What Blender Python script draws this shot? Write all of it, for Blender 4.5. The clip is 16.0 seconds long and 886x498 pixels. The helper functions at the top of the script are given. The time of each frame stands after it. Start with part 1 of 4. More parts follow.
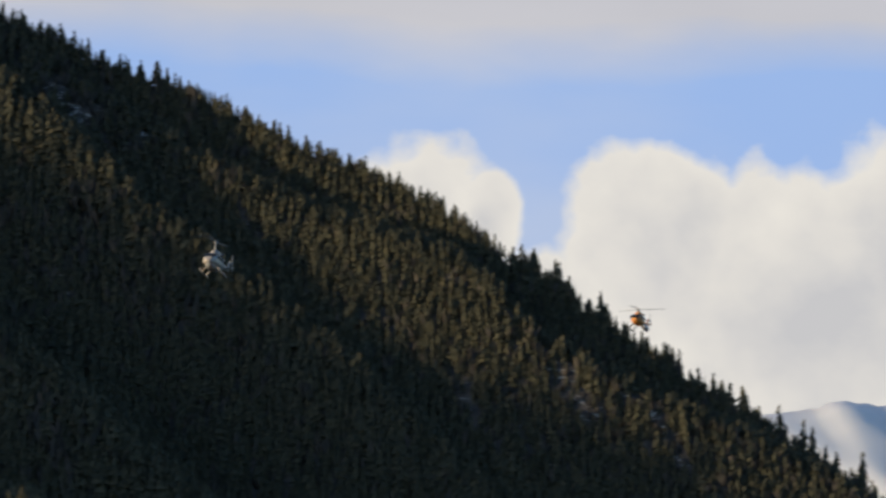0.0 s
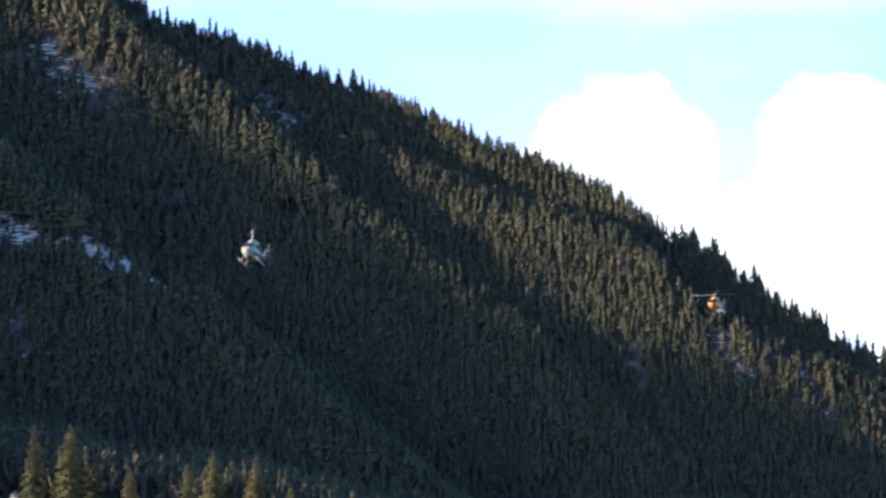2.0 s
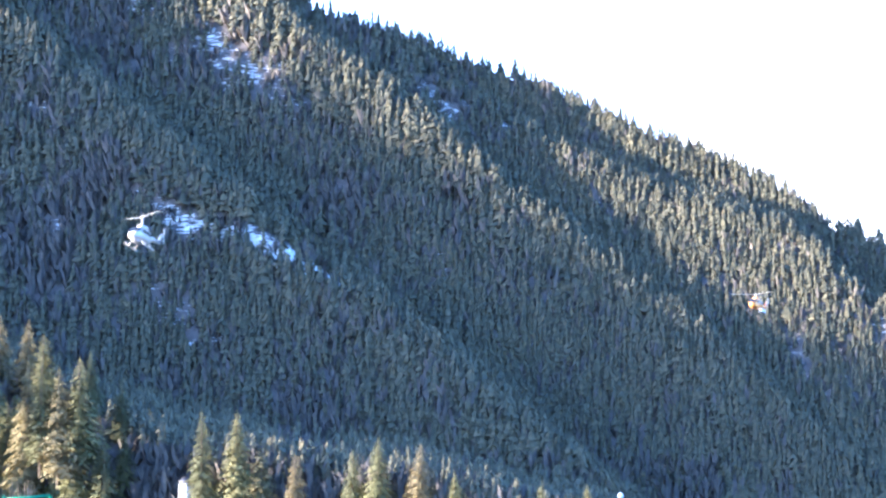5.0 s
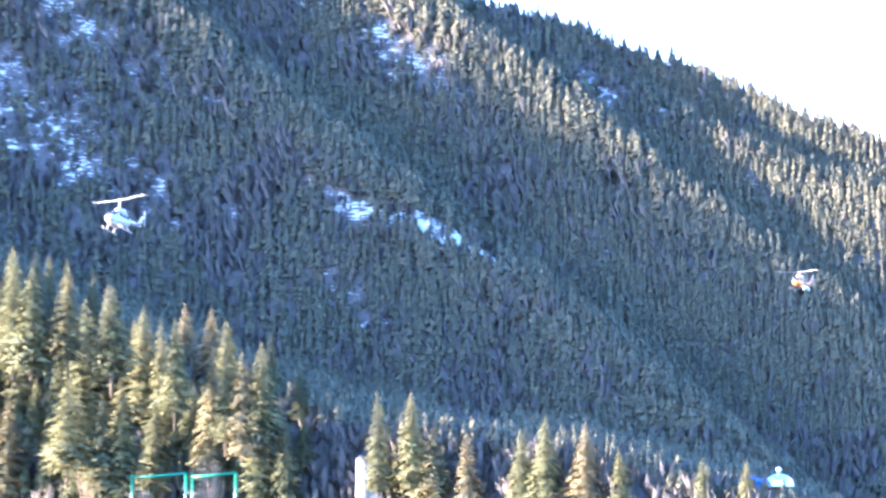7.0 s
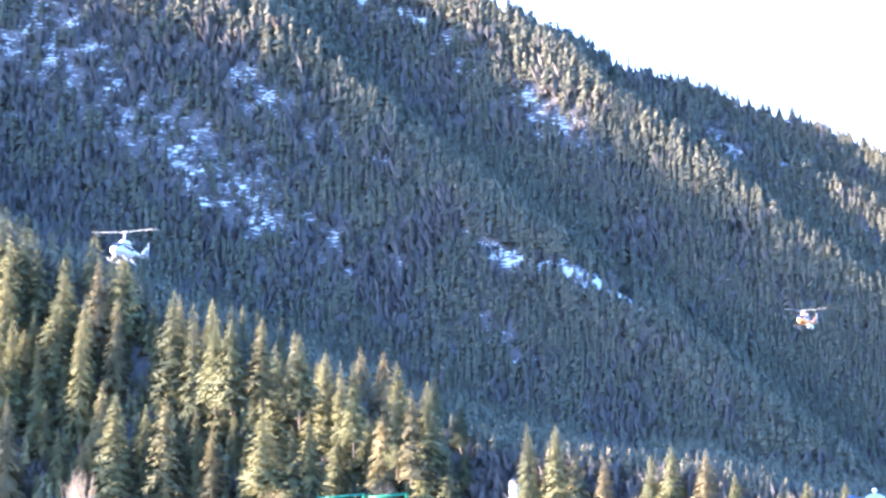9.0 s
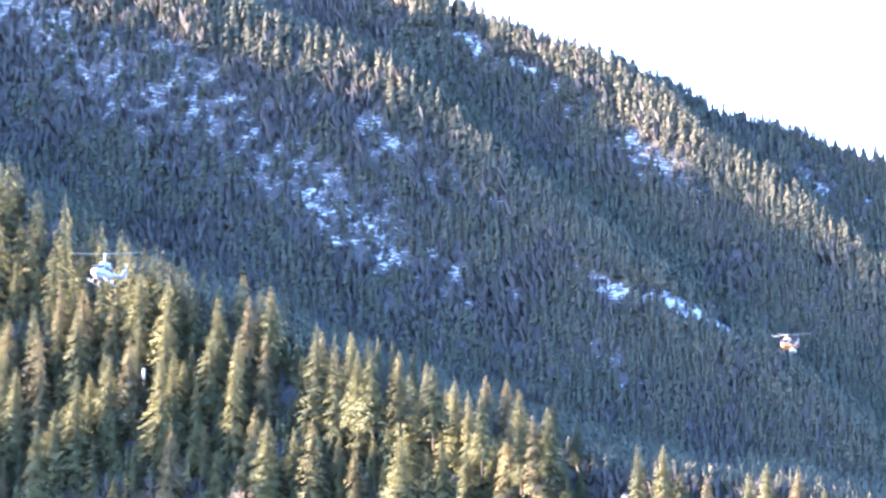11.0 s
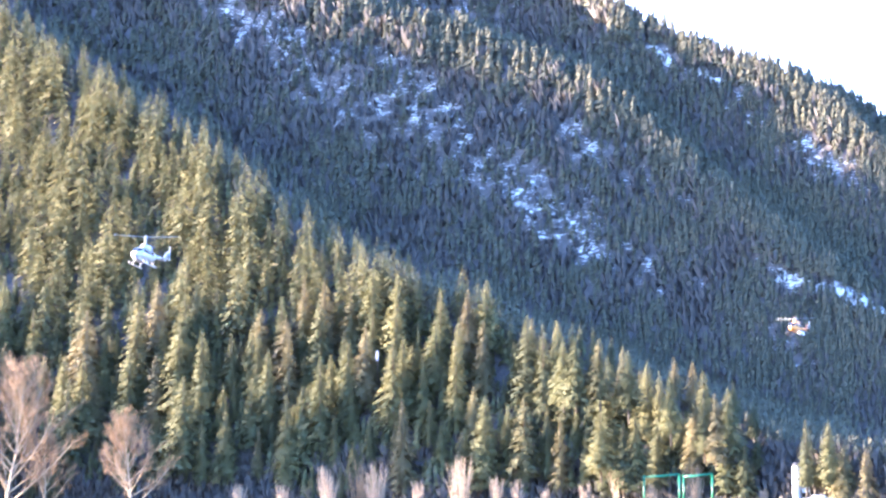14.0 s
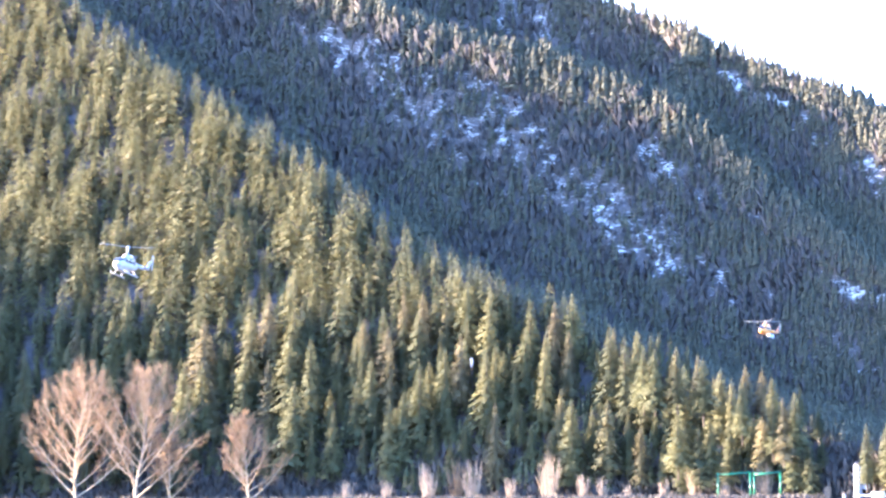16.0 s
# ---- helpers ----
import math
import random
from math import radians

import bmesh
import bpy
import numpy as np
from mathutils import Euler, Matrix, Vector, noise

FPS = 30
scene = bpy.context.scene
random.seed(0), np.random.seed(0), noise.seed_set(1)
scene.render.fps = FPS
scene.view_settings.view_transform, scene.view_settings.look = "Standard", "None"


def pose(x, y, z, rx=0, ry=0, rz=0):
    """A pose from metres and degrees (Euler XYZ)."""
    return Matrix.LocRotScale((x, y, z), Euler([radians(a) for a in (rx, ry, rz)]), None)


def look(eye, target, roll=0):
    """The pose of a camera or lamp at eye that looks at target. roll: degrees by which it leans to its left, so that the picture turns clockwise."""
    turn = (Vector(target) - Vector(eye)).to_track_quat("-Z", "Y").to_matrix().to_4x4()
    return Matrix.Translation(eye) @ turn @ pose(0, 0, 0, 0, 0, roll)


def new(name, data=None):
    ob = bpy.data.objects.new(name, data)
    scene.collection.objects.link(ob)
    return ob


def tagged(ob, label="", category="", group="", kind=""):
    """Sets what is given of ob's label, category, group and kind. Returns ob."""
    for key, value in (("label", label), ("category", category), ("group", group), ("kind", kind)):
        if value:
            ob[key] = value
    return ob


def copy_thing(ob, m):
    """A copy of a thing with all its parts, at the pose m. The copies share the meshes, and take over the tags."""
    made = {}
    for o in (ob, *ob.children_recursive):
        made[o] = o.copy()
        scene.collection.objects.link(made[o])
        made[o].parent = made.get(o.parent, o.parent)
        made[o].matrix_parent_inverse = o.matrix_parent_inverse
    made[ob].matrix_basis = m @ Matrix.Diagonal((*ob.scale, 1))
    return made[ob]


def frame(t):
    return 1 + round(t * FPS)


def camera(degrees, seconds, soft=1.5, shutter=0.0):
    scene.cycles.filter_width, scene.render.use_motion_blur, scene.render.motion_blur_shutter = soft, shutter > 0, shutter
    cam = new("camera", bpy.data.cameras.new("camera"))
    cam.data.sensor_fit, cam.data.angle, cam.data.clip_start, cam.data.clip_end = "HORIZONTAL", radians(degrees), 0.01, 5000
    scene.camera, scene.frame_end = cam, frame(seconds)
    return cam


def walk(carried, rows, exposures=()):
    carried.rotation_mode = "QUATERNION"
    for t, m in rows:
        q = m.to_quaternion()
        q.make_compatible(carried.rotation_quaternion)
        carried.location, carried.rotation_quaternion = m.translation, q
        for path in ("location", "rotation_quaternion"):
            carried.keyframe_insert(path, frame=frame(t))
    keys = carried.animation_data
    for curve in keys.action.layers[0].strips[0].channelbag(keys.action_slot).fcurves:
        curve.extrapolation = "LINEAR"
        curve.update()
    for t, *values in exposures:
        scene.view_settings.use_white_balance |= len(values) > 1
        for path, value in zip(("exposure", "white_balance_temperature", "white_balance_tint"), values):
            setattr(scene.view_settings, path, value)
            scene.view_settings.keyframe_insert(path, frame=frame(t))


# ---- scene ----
CLIP = 16.0
cam = camera(2 * math.degrees(math.atan(784 / 4000)), CLIP, soft=2.5, shutter=0.7)
CAMERA_ROWS = [
    (0, pose(20.87, 29.72, 3.7, 99.537, -0.045, -12.309)),
    (0.1, pose(20.91, 29.88, 3.7, 99.538, -0.006, -11.876)),
    (0.2, pose(20.96, 30.05, 3.7, 99.540, 0.031, -11.395)),
    (0.3, pose(21.01, 30.21, 3.7, 99.542, 0.069, -10.939)),
    (0.4, pose(21.06, 30.36, 3.7, 99.543, 0.111, -10.576)),
    (0.5, pose(21.09, 30.49, 3.7, 99.543, 0.160, -10.377)),
    (0.6, pose(20.86, 28.92, 3.7, 99.532, 0.224, -10.300)),
    (0.7, pose(20.59, 27.10, 3.7, 99.501, 0.302, -10.247)),
    (0.8, pose(20.30, 25.12, 3.7, 99.459, 0.388, -10.202)),
    (0.9, pose(20.00, 23.06, 3.7, 99.413, 0.471, -10.150)),
    (1, pose(19.70, 21.00, 3.7, 99.371, 0.544, -10.077)),
    (1.1, pose(19.32, 17.86, 3.7, 99.336, 0.606, -9.942)),
    (1.2, pose(18.92, 14.60, 3.7, 99.304, 0.665, -9.731)),
    (1.3, pose(18.52, 11.27, 3.7, 99.267, 0.721, -9.468)),
    (1.4, pose(18.14, 7.92, 3.7, 99.222, 0.773, -9.177)),
    (1.5, pose(17.77, 4.60, 3.7, 99.161, 0.822, -8.882)),
    (1.6, pose(17.59, 1.13, 3.7, 99.003, 0.874, -8.533)),
    (1.7, pose(17.42, -2.47, 3.7, 98.728, 0.929, -8.110)),
    (1.8, pose(17.25, -6.00, 3.7, 98.424, 0.980, -7.677)),
    (1.9, pose(17.10, -9.29, 3.7, 98.178, 1.016, -7.297)),
    (2, pose(16.96, -12.12, 3.7, 98.076, 1.030, -7.035)),
    (2.1, pose(17.17, -12.20, 3.7, 98.080, 1.000, -6.874)),
    (2.2, pose(17.41, -12.27, 3.7, 98.091, 0.929, -6.749)),
    (2.3, pose(17.67, -12.34, 3.7, 98.106, 0.843, -6.647)),
    (2.4, pose(17.93, -12.40, 3.7, 98.121, 0.771, -6.557)),
    (2.5, pose(18.17, -12.47, 3.7, 98.134, 0.741, -6.466)),
    (2.6, pose(18.29, -12.55, 3.7, 98.147, 0.779, -6.379)),
    (2.7, pose(18.40, -12.63, 3.7, 98.161, 0.870, -6.301)),
    (2.8, pose(18.52, -12.71, 3.7, 98.174, 0.978, -6.222)),
    (2.9, pose(18.62, -12.79, 3.7, 98.184, 1.069, -6.133)),
    (3, pose(18.71, -12.86, 3.7, 98.188, 1.107, -6.023)),
    (3.1, pose(18.50, -12.89, 3.7, 98.158, 1.097, -5.836)),
    (3.2, pose(18.24, -12.93, 3.7, 98.082, 1.072, -5.553)),
    (3.3, pose(17.97, -12.96, 3.7, 97.980, 1.035, -5.216)),
    (3.4, pose(17.71, -12.99, 3.7, 97.872, 0.992, -4.868)),
    (3.5, pose(17.48, -13.02, 3.7, 97.778, 0.946, -4.553)),
    (3.6, pose(17.42, -12.88, 3.7, 97.679, 0.878, -4.242)),
    (3.7, pose(17.37, -12.73, 3.7, 97.620, 0.817, -4.001)),
    (3.8, pose(17.29, -12.73, 3.7, 97.622, 0.785, -3.865)),
    (3.9, pose(17.21, -12.73, 3.7, 97.628, 0.754, -3.747)),
    (4, pose(17.13, -12.73, 3.7, 97.638, 0.725, -3.645)),
    (4.1, pose(17.04, -12.73, 3.7, 97.651, 0.697, -3.555)),
    (4.2, pose(16.96, -12.73, 3.7, 97.666, 0.671, -3.478)),
    (4.3, pose(16.88, -12.72, 3.7, 97.684, 0.645, -3.410)),
    (4.4, pose(16.79, -12.72, 3.7, 97.704, 0.622, -3.350)),
    (4.5, pose(16.71, -12.72, 3.7, 97.725, 0.599, -3.297)),
    (4.6, pose(16.63, -12.72, 3.7, 97.747, 0.579, -3.248)),
    (4.7, pose(16.54, -12.72, 3.7, 97.770, 0.559, -3.201)),
    (4.8, pose(16.45, -12.72, 3.7, 97.793, 0.541, -3.156)),
    (4.9, pose(16.37, -12.72, 3.7, 97.816, 0.525, -3.110)),
    (5, pose(16.28, -12.72, 3.7, 97.838, 0.511, -3.061)),
    (5.1, pose(16.19, -12.72, 3.7, 97.859, 0.497, -3.007)),
    (5.2, pose(16.09, -12.72, 3.7, 97.879, 0.486, -2.948)),
    (5.3, pose(16.00, -12.72, 3.7, 97.897, 0.476, -2.880)),
    (5.4, pose(15.91, -12.71, 3.7, 97.912, 0.468, -2.802)),
    (5.5, pose(15.81, -12.71, 3.7, 97.925, 0.462, -2.713)),
    (5.6, pose(15.71, -12.71, 3.7, 97.935, 0.458, -2.611)),
    (5.7, pose(15.61, -12.71, 3.7, 97.941, 0.455, -2.493)),
    (5.8, pose(15.51, -12.71, 3.7, 97.943, 0.454, -2.358)),
    (5.9, pose(15.27, -12.69, 3.7, 97.864, 0.542, -2.119)),
    (6, pose(15.02, -12.67, 3.7, 97.747, 0.632, -1.811)),
    (6.1, pose(14.90, -12.56, 3.7, 97.676, 0.637, -1.509)),
    (6.2, pose(14.78, -12.44, 3.7, 97.614, 0.640, -1.181)),
    (6.3, pose(14.67, -12.31, 3.7, 97.559, 0.642, -0.845)),
    (6.4, pose(14.56, -12.19, 3.7, 97.506, 0.644, -0.519)),
    (6.5, pose(14.47, -12.09, 3.7, 97.452, 0.647, -0.220)),
    (6.6, pose(14.61, -14.32, 3.7, 97.391, 0.655, 0.051)),
    (6.7, pose(14.77, -16.92, 3.7, 97.323, 0.669, 0.307)),
    (6.8, pose(14.94, -19.74, 3.7, 97.261, 0.687, 0.553)),
    (6.9, pose(15.12, -22.64, 3.7, 97.215, 0.709, 0.794)),
    (7, pose(15.30, -25.47, 3.7, 97.197, 0.733, 1.033)),
    (7.1, pose(15.56, -28.80, 3.7, 97.265, 0.764, 1.275)),
    (7.2, pose(15.83, -32.20, 3.7, 97.427, 0.806, 1.517)),
    (7.3, pose(16.11, -35.62, 3.7, 97.620, 0.855, 1.755)),
    (7.4, pose(16.36, -38.99, 3.7, 97.781, 0.906, 1.988)),
    (7.5, pose(16.58, -42.23, 3.7, 97.849, 0.957, 2.209)),
    (7.6, pose(16.58, -44.44, 3.7, 97.840, 1.016, 2.418)),
    (7.7, pose(16.58, -46.60, 3.7, 97.814, 1.086, 2.617)),
    (7.8, pose(16.57, -48.71, 3.7, 97.778, 1.153, 2.812)),
    (7.9, pose(16.57, -50.78, 3.7, 97.738, 1.203, 3.007)),
    (8, pose(16.57, -52.82, 3.7, 97.699, 1.223, 3.209)),
    (8.1, pose(16.83, -54.35, 3.7, 97.654, 1.200, 3.426)),
    (8.2, pose(17.13, -55.83, 3.7, 97.596, 1.142, 3.656)),
    (8.3, pose(17.46, -57.30, 3.7, 97.539, 1.066, 3.885)),
    (8.4, pose(17.78, -58.79, 3.7, 97.495, 0.990, 4.101)),
    (8.5, pose(18.07, -60.34, 3.7, 97.478, 0.932, 4.292)),
    (8.6, pose(18.19, -62.69, 3.7, 97.482, 0.885, 4.454)),
    (8.7, pose(18.32, -65.20, 3.7, 97.493, 0.839, 4.598)),
    (8.8, pose(18.44, -67.71, 3.7, 97.509, 0.797, 4.734)),
    (8.9, pose(18.54, -70.08, 3.7, 97.528, 0.768, 4.871)),
    (9, pose(18.64, -72.15, 3.7, 97.546, 0.757, 5.019)),
    (9.1, pose(18.55, -72.41, 3.7, 97.563, 0.764, 5.172)),
    (9.2, pose(18.43, -72.65, 3.7, 97.582, 0.784, 5.323)),
    (9.3, pose(18.31, -72.87, 3.7, 97.603, 0.812, 5.482)),
    (9.4, pose(18.20, -73.08, 3.7, 97.630, 0.845, 5.656)),
    (9.5, pose(18.11, -73.30, 3.7, 97.664, 0.878, 5.856)),
    (9.6, pose(18.21, -73.49, 3.7, 97.748, 0.930, 6.147)),
    (9.7, pose(18.31, -73.69, 3.7, 97.813, 0.965, 6.401)),
    (9.8, pose(18.29, -76.11, 3.7, 97.813, 0.965, 6.535)),
    (9.9, pose(18.27, -78.67, 3.7, 97.812, 0.965, 6.653)),
    (10, pose(18.25, -81.38, 3.7, 97.811, 0.965, 6.757)),
    (10.1, pose(18.23, -84.21, 3.7, 97.810, 0.965, 6.849)),
    (10.2, pose(18.21, -87.15, 3.7, 97.808, 0.964, 6.931)),
    (10.3, pose(18.18, -90.18, 3.7, 97.806, 0.964, 7.003)),
    (10.4, pose(18.16, -93.30, 3.7, 97.804, 0.963, 7.067)),
    (10.5, pose(18.13, -96.48, 3.7, 97.801, 0.962, 7.125)),
    (10.6, pose(18.11, -99.70, 3.7, 97.798, 0.961, 7.179)),
    (10.7, pose(18.08, -102.97, 3.7, 97.795, 0.959, 7.230)),
    (10.8, pose(18.06, -106.25, 3.7, 97.791, 0.957, 7.279)),
    (10.9, pose(18.03, -109.54, 3.7, 97.787, 0.955, 7.328)),
    (11, pose(18.01, -112.82, 3.7, 97.783, 0.953, 7.379)),
    (11.1, pose(17.98, -116.08, 3.7, 97.778, 0.950, 7.433)),
    (11.2, pose(17.96, -119.29, 3.7, 97.773, 0.947, 7.492)),
    (11.3, pose(17.93, -122.46, 3.7, 97.768, 0.944, 7.557)),
    (11.4, pose(17.91, -125.56, 3.7, 97.762, 0.940, 7.630)),
    (11.5, pose(17.89, -128.57, 3.7, 97.756, 0.935, 7.712)),
    (11.6, pose(17.87, -131.49, 3.7, 97.750, 0.931, 7.806)),
    (11.7, pose(17.85, -134.29, 3.7, 97.743, 0.925, 7.911)),
    (11.8, pose(17.83, -136.97, 3.7, 97.736, 0.920, 8.031)),
    (11.9, pose(18.40, -138.08, 3.7, 97.722, 0.462, 8.147)),
    (12, pose(19.00, -139.11, 3.7, 97.702, 0.008, 8.311)),
    (12.1, pose(19.11, -139.55, 3.7, 97.681, 0.049, 8.549)),
    (12.2, pose(19.20, -139.95, 3.7, 97.657, 0.150, 8.813)),
    (12.3, pose(19.29, -140.34, 3.7, 97.632, 0.274, 9.091)),
    (12.4, pose(19.39, -140.73, 3.7, 97.608, 0.389, 9.370)),
    (12.5, pose(19.49, -141.15, 3.7, 97.589, 0.459, 9.638)),
    (12.6, pose(19.79, -141.88, 3.7, 97.575, 0.493, 9.905)),
    (12.7, pose(20.10, -142.61, 3.7, 97.565, 0.522, 10.179)),
    (12.8, pose(20.44, -143.38, 3.7, 97.555, 0.546, 10.448)),
    (12.9, pose(20.79, -144.19, 3.7, 97.542, 0.562, 10.701)),
    (13, pose(21.14, -145.06, 3.7, 97.525, 0.571, 10.924)),
    (13.1, pose(21.81, -148.03, 3.7, 97.491, 0.574, 11.122)),
    (13.2, pose(22.52, -151.30, 3.7, 97.437, 0.576, 11.308)),
    (13.3, pose(23.24, -154.73, 3.7, 97.369, 0.578, 11.479)),
    (13.4, pose(23.95, -158.15, 3.7, 97.295, 0.580, 11.635)),
    (13.5, pose(24.61, -161.41, 3.7, 97.222, 0.580, 11.776)),
    (13.6, pose(24.96, -163.80, 3.7, 97.147, 0.573, 11.913)),
    (13.7, pose(25.30, -166.14, 3.7, 97.064, 0.554, 12.047)),
    (13.8, pose(25.62, -168.45, 3.7, 96.976, 0.528, 12.167)),
    (13.9, pose(25.93, -170.75, 3.7, 96.887, 0.500, 12.258)),
    (14, pose(26.21, -173.08, 3.7, 96.800, 0.472, 12.307)),
    (14.1, pose(26.30, -175.49, 3.7, 96.703, 0.445, 12.325)),
    (14.2, pose(26.38, -177.90, 3.7, 96.594, 0.416, 12.334)),
    (14.3, pose(26.46, -180.31, 3.7, 96.491, 0.385, 12.340)),
    (14.4, pose(26.54, -182.73, 3.7, 96.410, 0.351, 12.348)),
    (14.5, pose(26.63, -185.16, 3.7, 96.368, 0.314, 12.365)),
    (14.6, pose(26.80, -187.76, 3.7, 96.352, 0.264, 12.413)),
    (14.7, pose(26.98, -190.44, 3.7, 96.339, 0.201, 12.499)),
    (14.8, pose(27.17, -193.08, 3.7, 96.330, 0.139, 12.611)),
    (14.9, pose(27.36, -195.58, 3.7, 96.323, 0.091, 12.735)),
    (15, pose(27.55, -197.82, 3.7, 96.321, 0.072, 12.858)),
    (15.1, pose(27.73, -198.25, 3.7, 96.377, 0.111, 12.993)),
    (15.2, pose(27.92, -198.62, 3.7, 96.511, 0.204, 13.150)),
    (15.3, pose(28.11, -198.97, 3.7, 96.671, 0.316, 13.312)),
    (15.4, pose(28.30, -199.35, 3.7, 96.805, 0.409, 13.463)),
    (15.5, pose(28.50, -199.78, 3.7, 96.861, 0.448, 13.585)),
    (15.6, pose(28.82, -202.55, 3.7, 96.846, 0.438, 13.679)),
    (15.7, pose(29.15, -205.66, 3.7, 96.807, 0.414, 13.758)),
    (15.8, pose(29.50, -208.97, 3.7, 96.754, 0.381, 13.830)),
    (15.9, pose(29.84, -212.33, 3.7, 96.699, 0.346, 13.900)),
    (16, pose(30.18, -215.59, 3.7, 96.650, 0.316, 13.974)),
]
EXPOSURES = [(0, 0.28, 5950, 12), (0.5, 0.28, 5950, 12), (1.0, 0.5, 5850, 13), (1.5, 0.95, 5550, 14), (2.0, 1.45, 5150, 15), (2.5, 1.95, 4850, 17), (3.0, 2.35, 4700, 18), (3.7, 2.9, 4600, 20), (5.8, 4.2, 4700, 26),
             (7.0, 4.4, 4700, 28), (9.0, 4.3, 4800, 30), (12.0, 4.35, 4950, 31), (16.0, 4.3, 4950, 31)]

# ---- world, sun ----
SUN_TO = Vector((-1.0, -0.19, 0.118)).normalized()
world = bpy.data.worlds.new("sky")
scene.world = world
world.use_nodes = True
wn = world.node_tree
sky = wn.nodes.new("ShaderNodeTexSky")
sky.sky_type = "NISHITA"
sky.sun_disc = False
sky.sun_elevation = radians(9)
sky.sun_rotation = math.atan2(SUN_TO.x, SUN_TO.y)
sky.air_density, sky.dust_density, sky.ozone_density = 1.0, 0.6, 2.8
wn.nodes["Background"].inputs["Strength"].default_value = 0.15
wn.links.new(sky.outputs[0], wn.nodes["Background"].inputs["Color"])
sun_data = bpy.data.lights.new("sun", "SUN")
sun_data.energy, sun_data.angle, sun_data.color = 4.1, radians(0.6), (1.0, 0.76, 0.42)
sun = new("sun", sun_data)
sun.matrix_world = look(tuple(SUN_TO * 900), (0, 0, 0))


# ---- materials ----
def material(name, rough=0.8, metal=0.0, spec=0.3):
    m = bpy.data.materials.new(name)
    m.use_nodes = True
    b = m.node_tree.nodes["Principled BSDF"]
    b.inputs["Roughness"].default_value = rough
    b.inputs["Metallic"].default_value = metal
    b.inputs["Specular IOR Level"].default_value = spec
    return m, m.node_tree, b


def node(nt, kind, **values):
    n = nt.nodes.new(kind)
    for k, v in values.items():
        n.inputs[k].default_value = v
    return n


def noise_node(nt, scale, detail=4.0, stretch=(1, 1, 1)):
    tc = nt.nodes.new("ShaderNodeTexCoord")
    mp = nt.nodes.new("ShaderNodeMapping")
    mp.inputs["Scale"].default_value = stretch
    n = node(nt, "ShaderNodeTexNoise", Scale=scale, Detail=detail)
    nt.links.new(tc.outputs["Object"], mp.inputs["Vector"])
    nt.links.new(mp.outputs[0], n.inputs["Vector"])
    return n


def ramp(nt, source, stops):
    r = nt.nodes.new("ShaderNodeValToRGB")
    el = r.color_ramp.elements
    while len(el) < len(stops):
        el.new(0.5)
    for e, (p, c) in zip(el, stops):
        e.position, e.color = p, (*c, 1)
    nt.links.new(source, r.inputs["Fac"])
    return r.outputs["Color"]


def mix(nt, fac, a, b, blend="MIX"):
    n = nt.nodes.new("ShaderNodeMix")
    n.data_type, n.blend_type = "RGBA", blend
    for sock, val in ((n.inputs[0], fac), (n.inputs[6], a), (n.inputs[7], b)):
        if isinstance(val, bpy.types.NodeSocket):
            nt.links.new(val, sock)
        elif isinstance(val, tuple):
            sock.default_value = (*val, 1)
        else:
            sock.default_value = val
    return n.outputs[2]


def bump(nt, b, source, strength=0.3, distance=0.05):
    n = node(nt, "ShaderNodeBump", Strength=strength, Distance=distance)
    nt.links.new(source, n.inputs["Height"])
    nt.links.new(n.outputs[0], b.inputs["Normal"])


def grainy(name, dark, light, scale=2.0, rough=0.8, metal=0.0, spec=0.3, relief=0.2, stretch=(1, 1, 1)):
    m, nt, b = material(name, rough, metal, spec)
    n = noise_node(nt, scale, 6, stretch)
    w = noise_node(nt, scale * 0.13, 3, stretch)
    c = ramp(nt, n.outputs["Fac"], [(0.3, dark), (0.7, light)])
    nt.links.new(mix(nt, w.outputs["Fac"], c, mix(nt, 0.6, c, dark)), b.inputs["Base Color"])
    bump(nt, b, n.outputs["Fac"], relief)
    return m


def foliage(name, stops, island=False):
    """Needles: hue by tree, darker and lighter sprays by noise."""
    m, nt, b = material(name, 0.75, 0, 0.25)
    if island:
        rnd = nt.nodes.new("ShaderNodeNewGeometry").outputs["Random Per Island"]
    else:
        rnd = nt.nodes.new("ShaderNodeObjectInfo").outputs["Random"]
    c = ramp(nt, rnd, stops)
    n = noise_node(nt, 2.2, 4)
    v = ramp(nt, n.outputs["Fac"], [(0.3, (0.8, 0.8, 0.8)), (0.7, (1.15, 1.15, 1.1))])
    nt.links.new(mix(nt, 1.0, c, v, "MULTIPLY"), b.inputs["Base Color"])
    tr = nt.nodes.new("ShaderNodeBsdfTranslucent")
    nt.links.new(c, tr.inputs["Color"])
    add = node(nt, "ShaderNodeMixShader", Fac=0.28)
    out = nt.nodes["Material Output"]
    nt.links.new(b.outputs[0], add.inputs[1])
    nt.links.new(tr.outputs[0], add.inputs[2])
    nt.links.new(add.outputs[0], out.inputs["Surface"])
    return m


def plain(name, colour, rough=0.5, metal=0.0, spec=0.5, wear=0.12, scale=1.5):
    m, nt, b = material(name, rough, metal, spec)
    n = noise_node(nt, scale, 5)
    v = ramp(nt, n.outputs["Fac"], [(0.3, tuple(c * (1 - wear) for c in colour)), (0.7, tuple(min(c * (1 + wear * 0.5), 1) for c in colour))])
    nt.links.new(v, b.inputs["Base Color"])
    bump(nt, b, n.outputs["Fac"], 0.05)
    return m


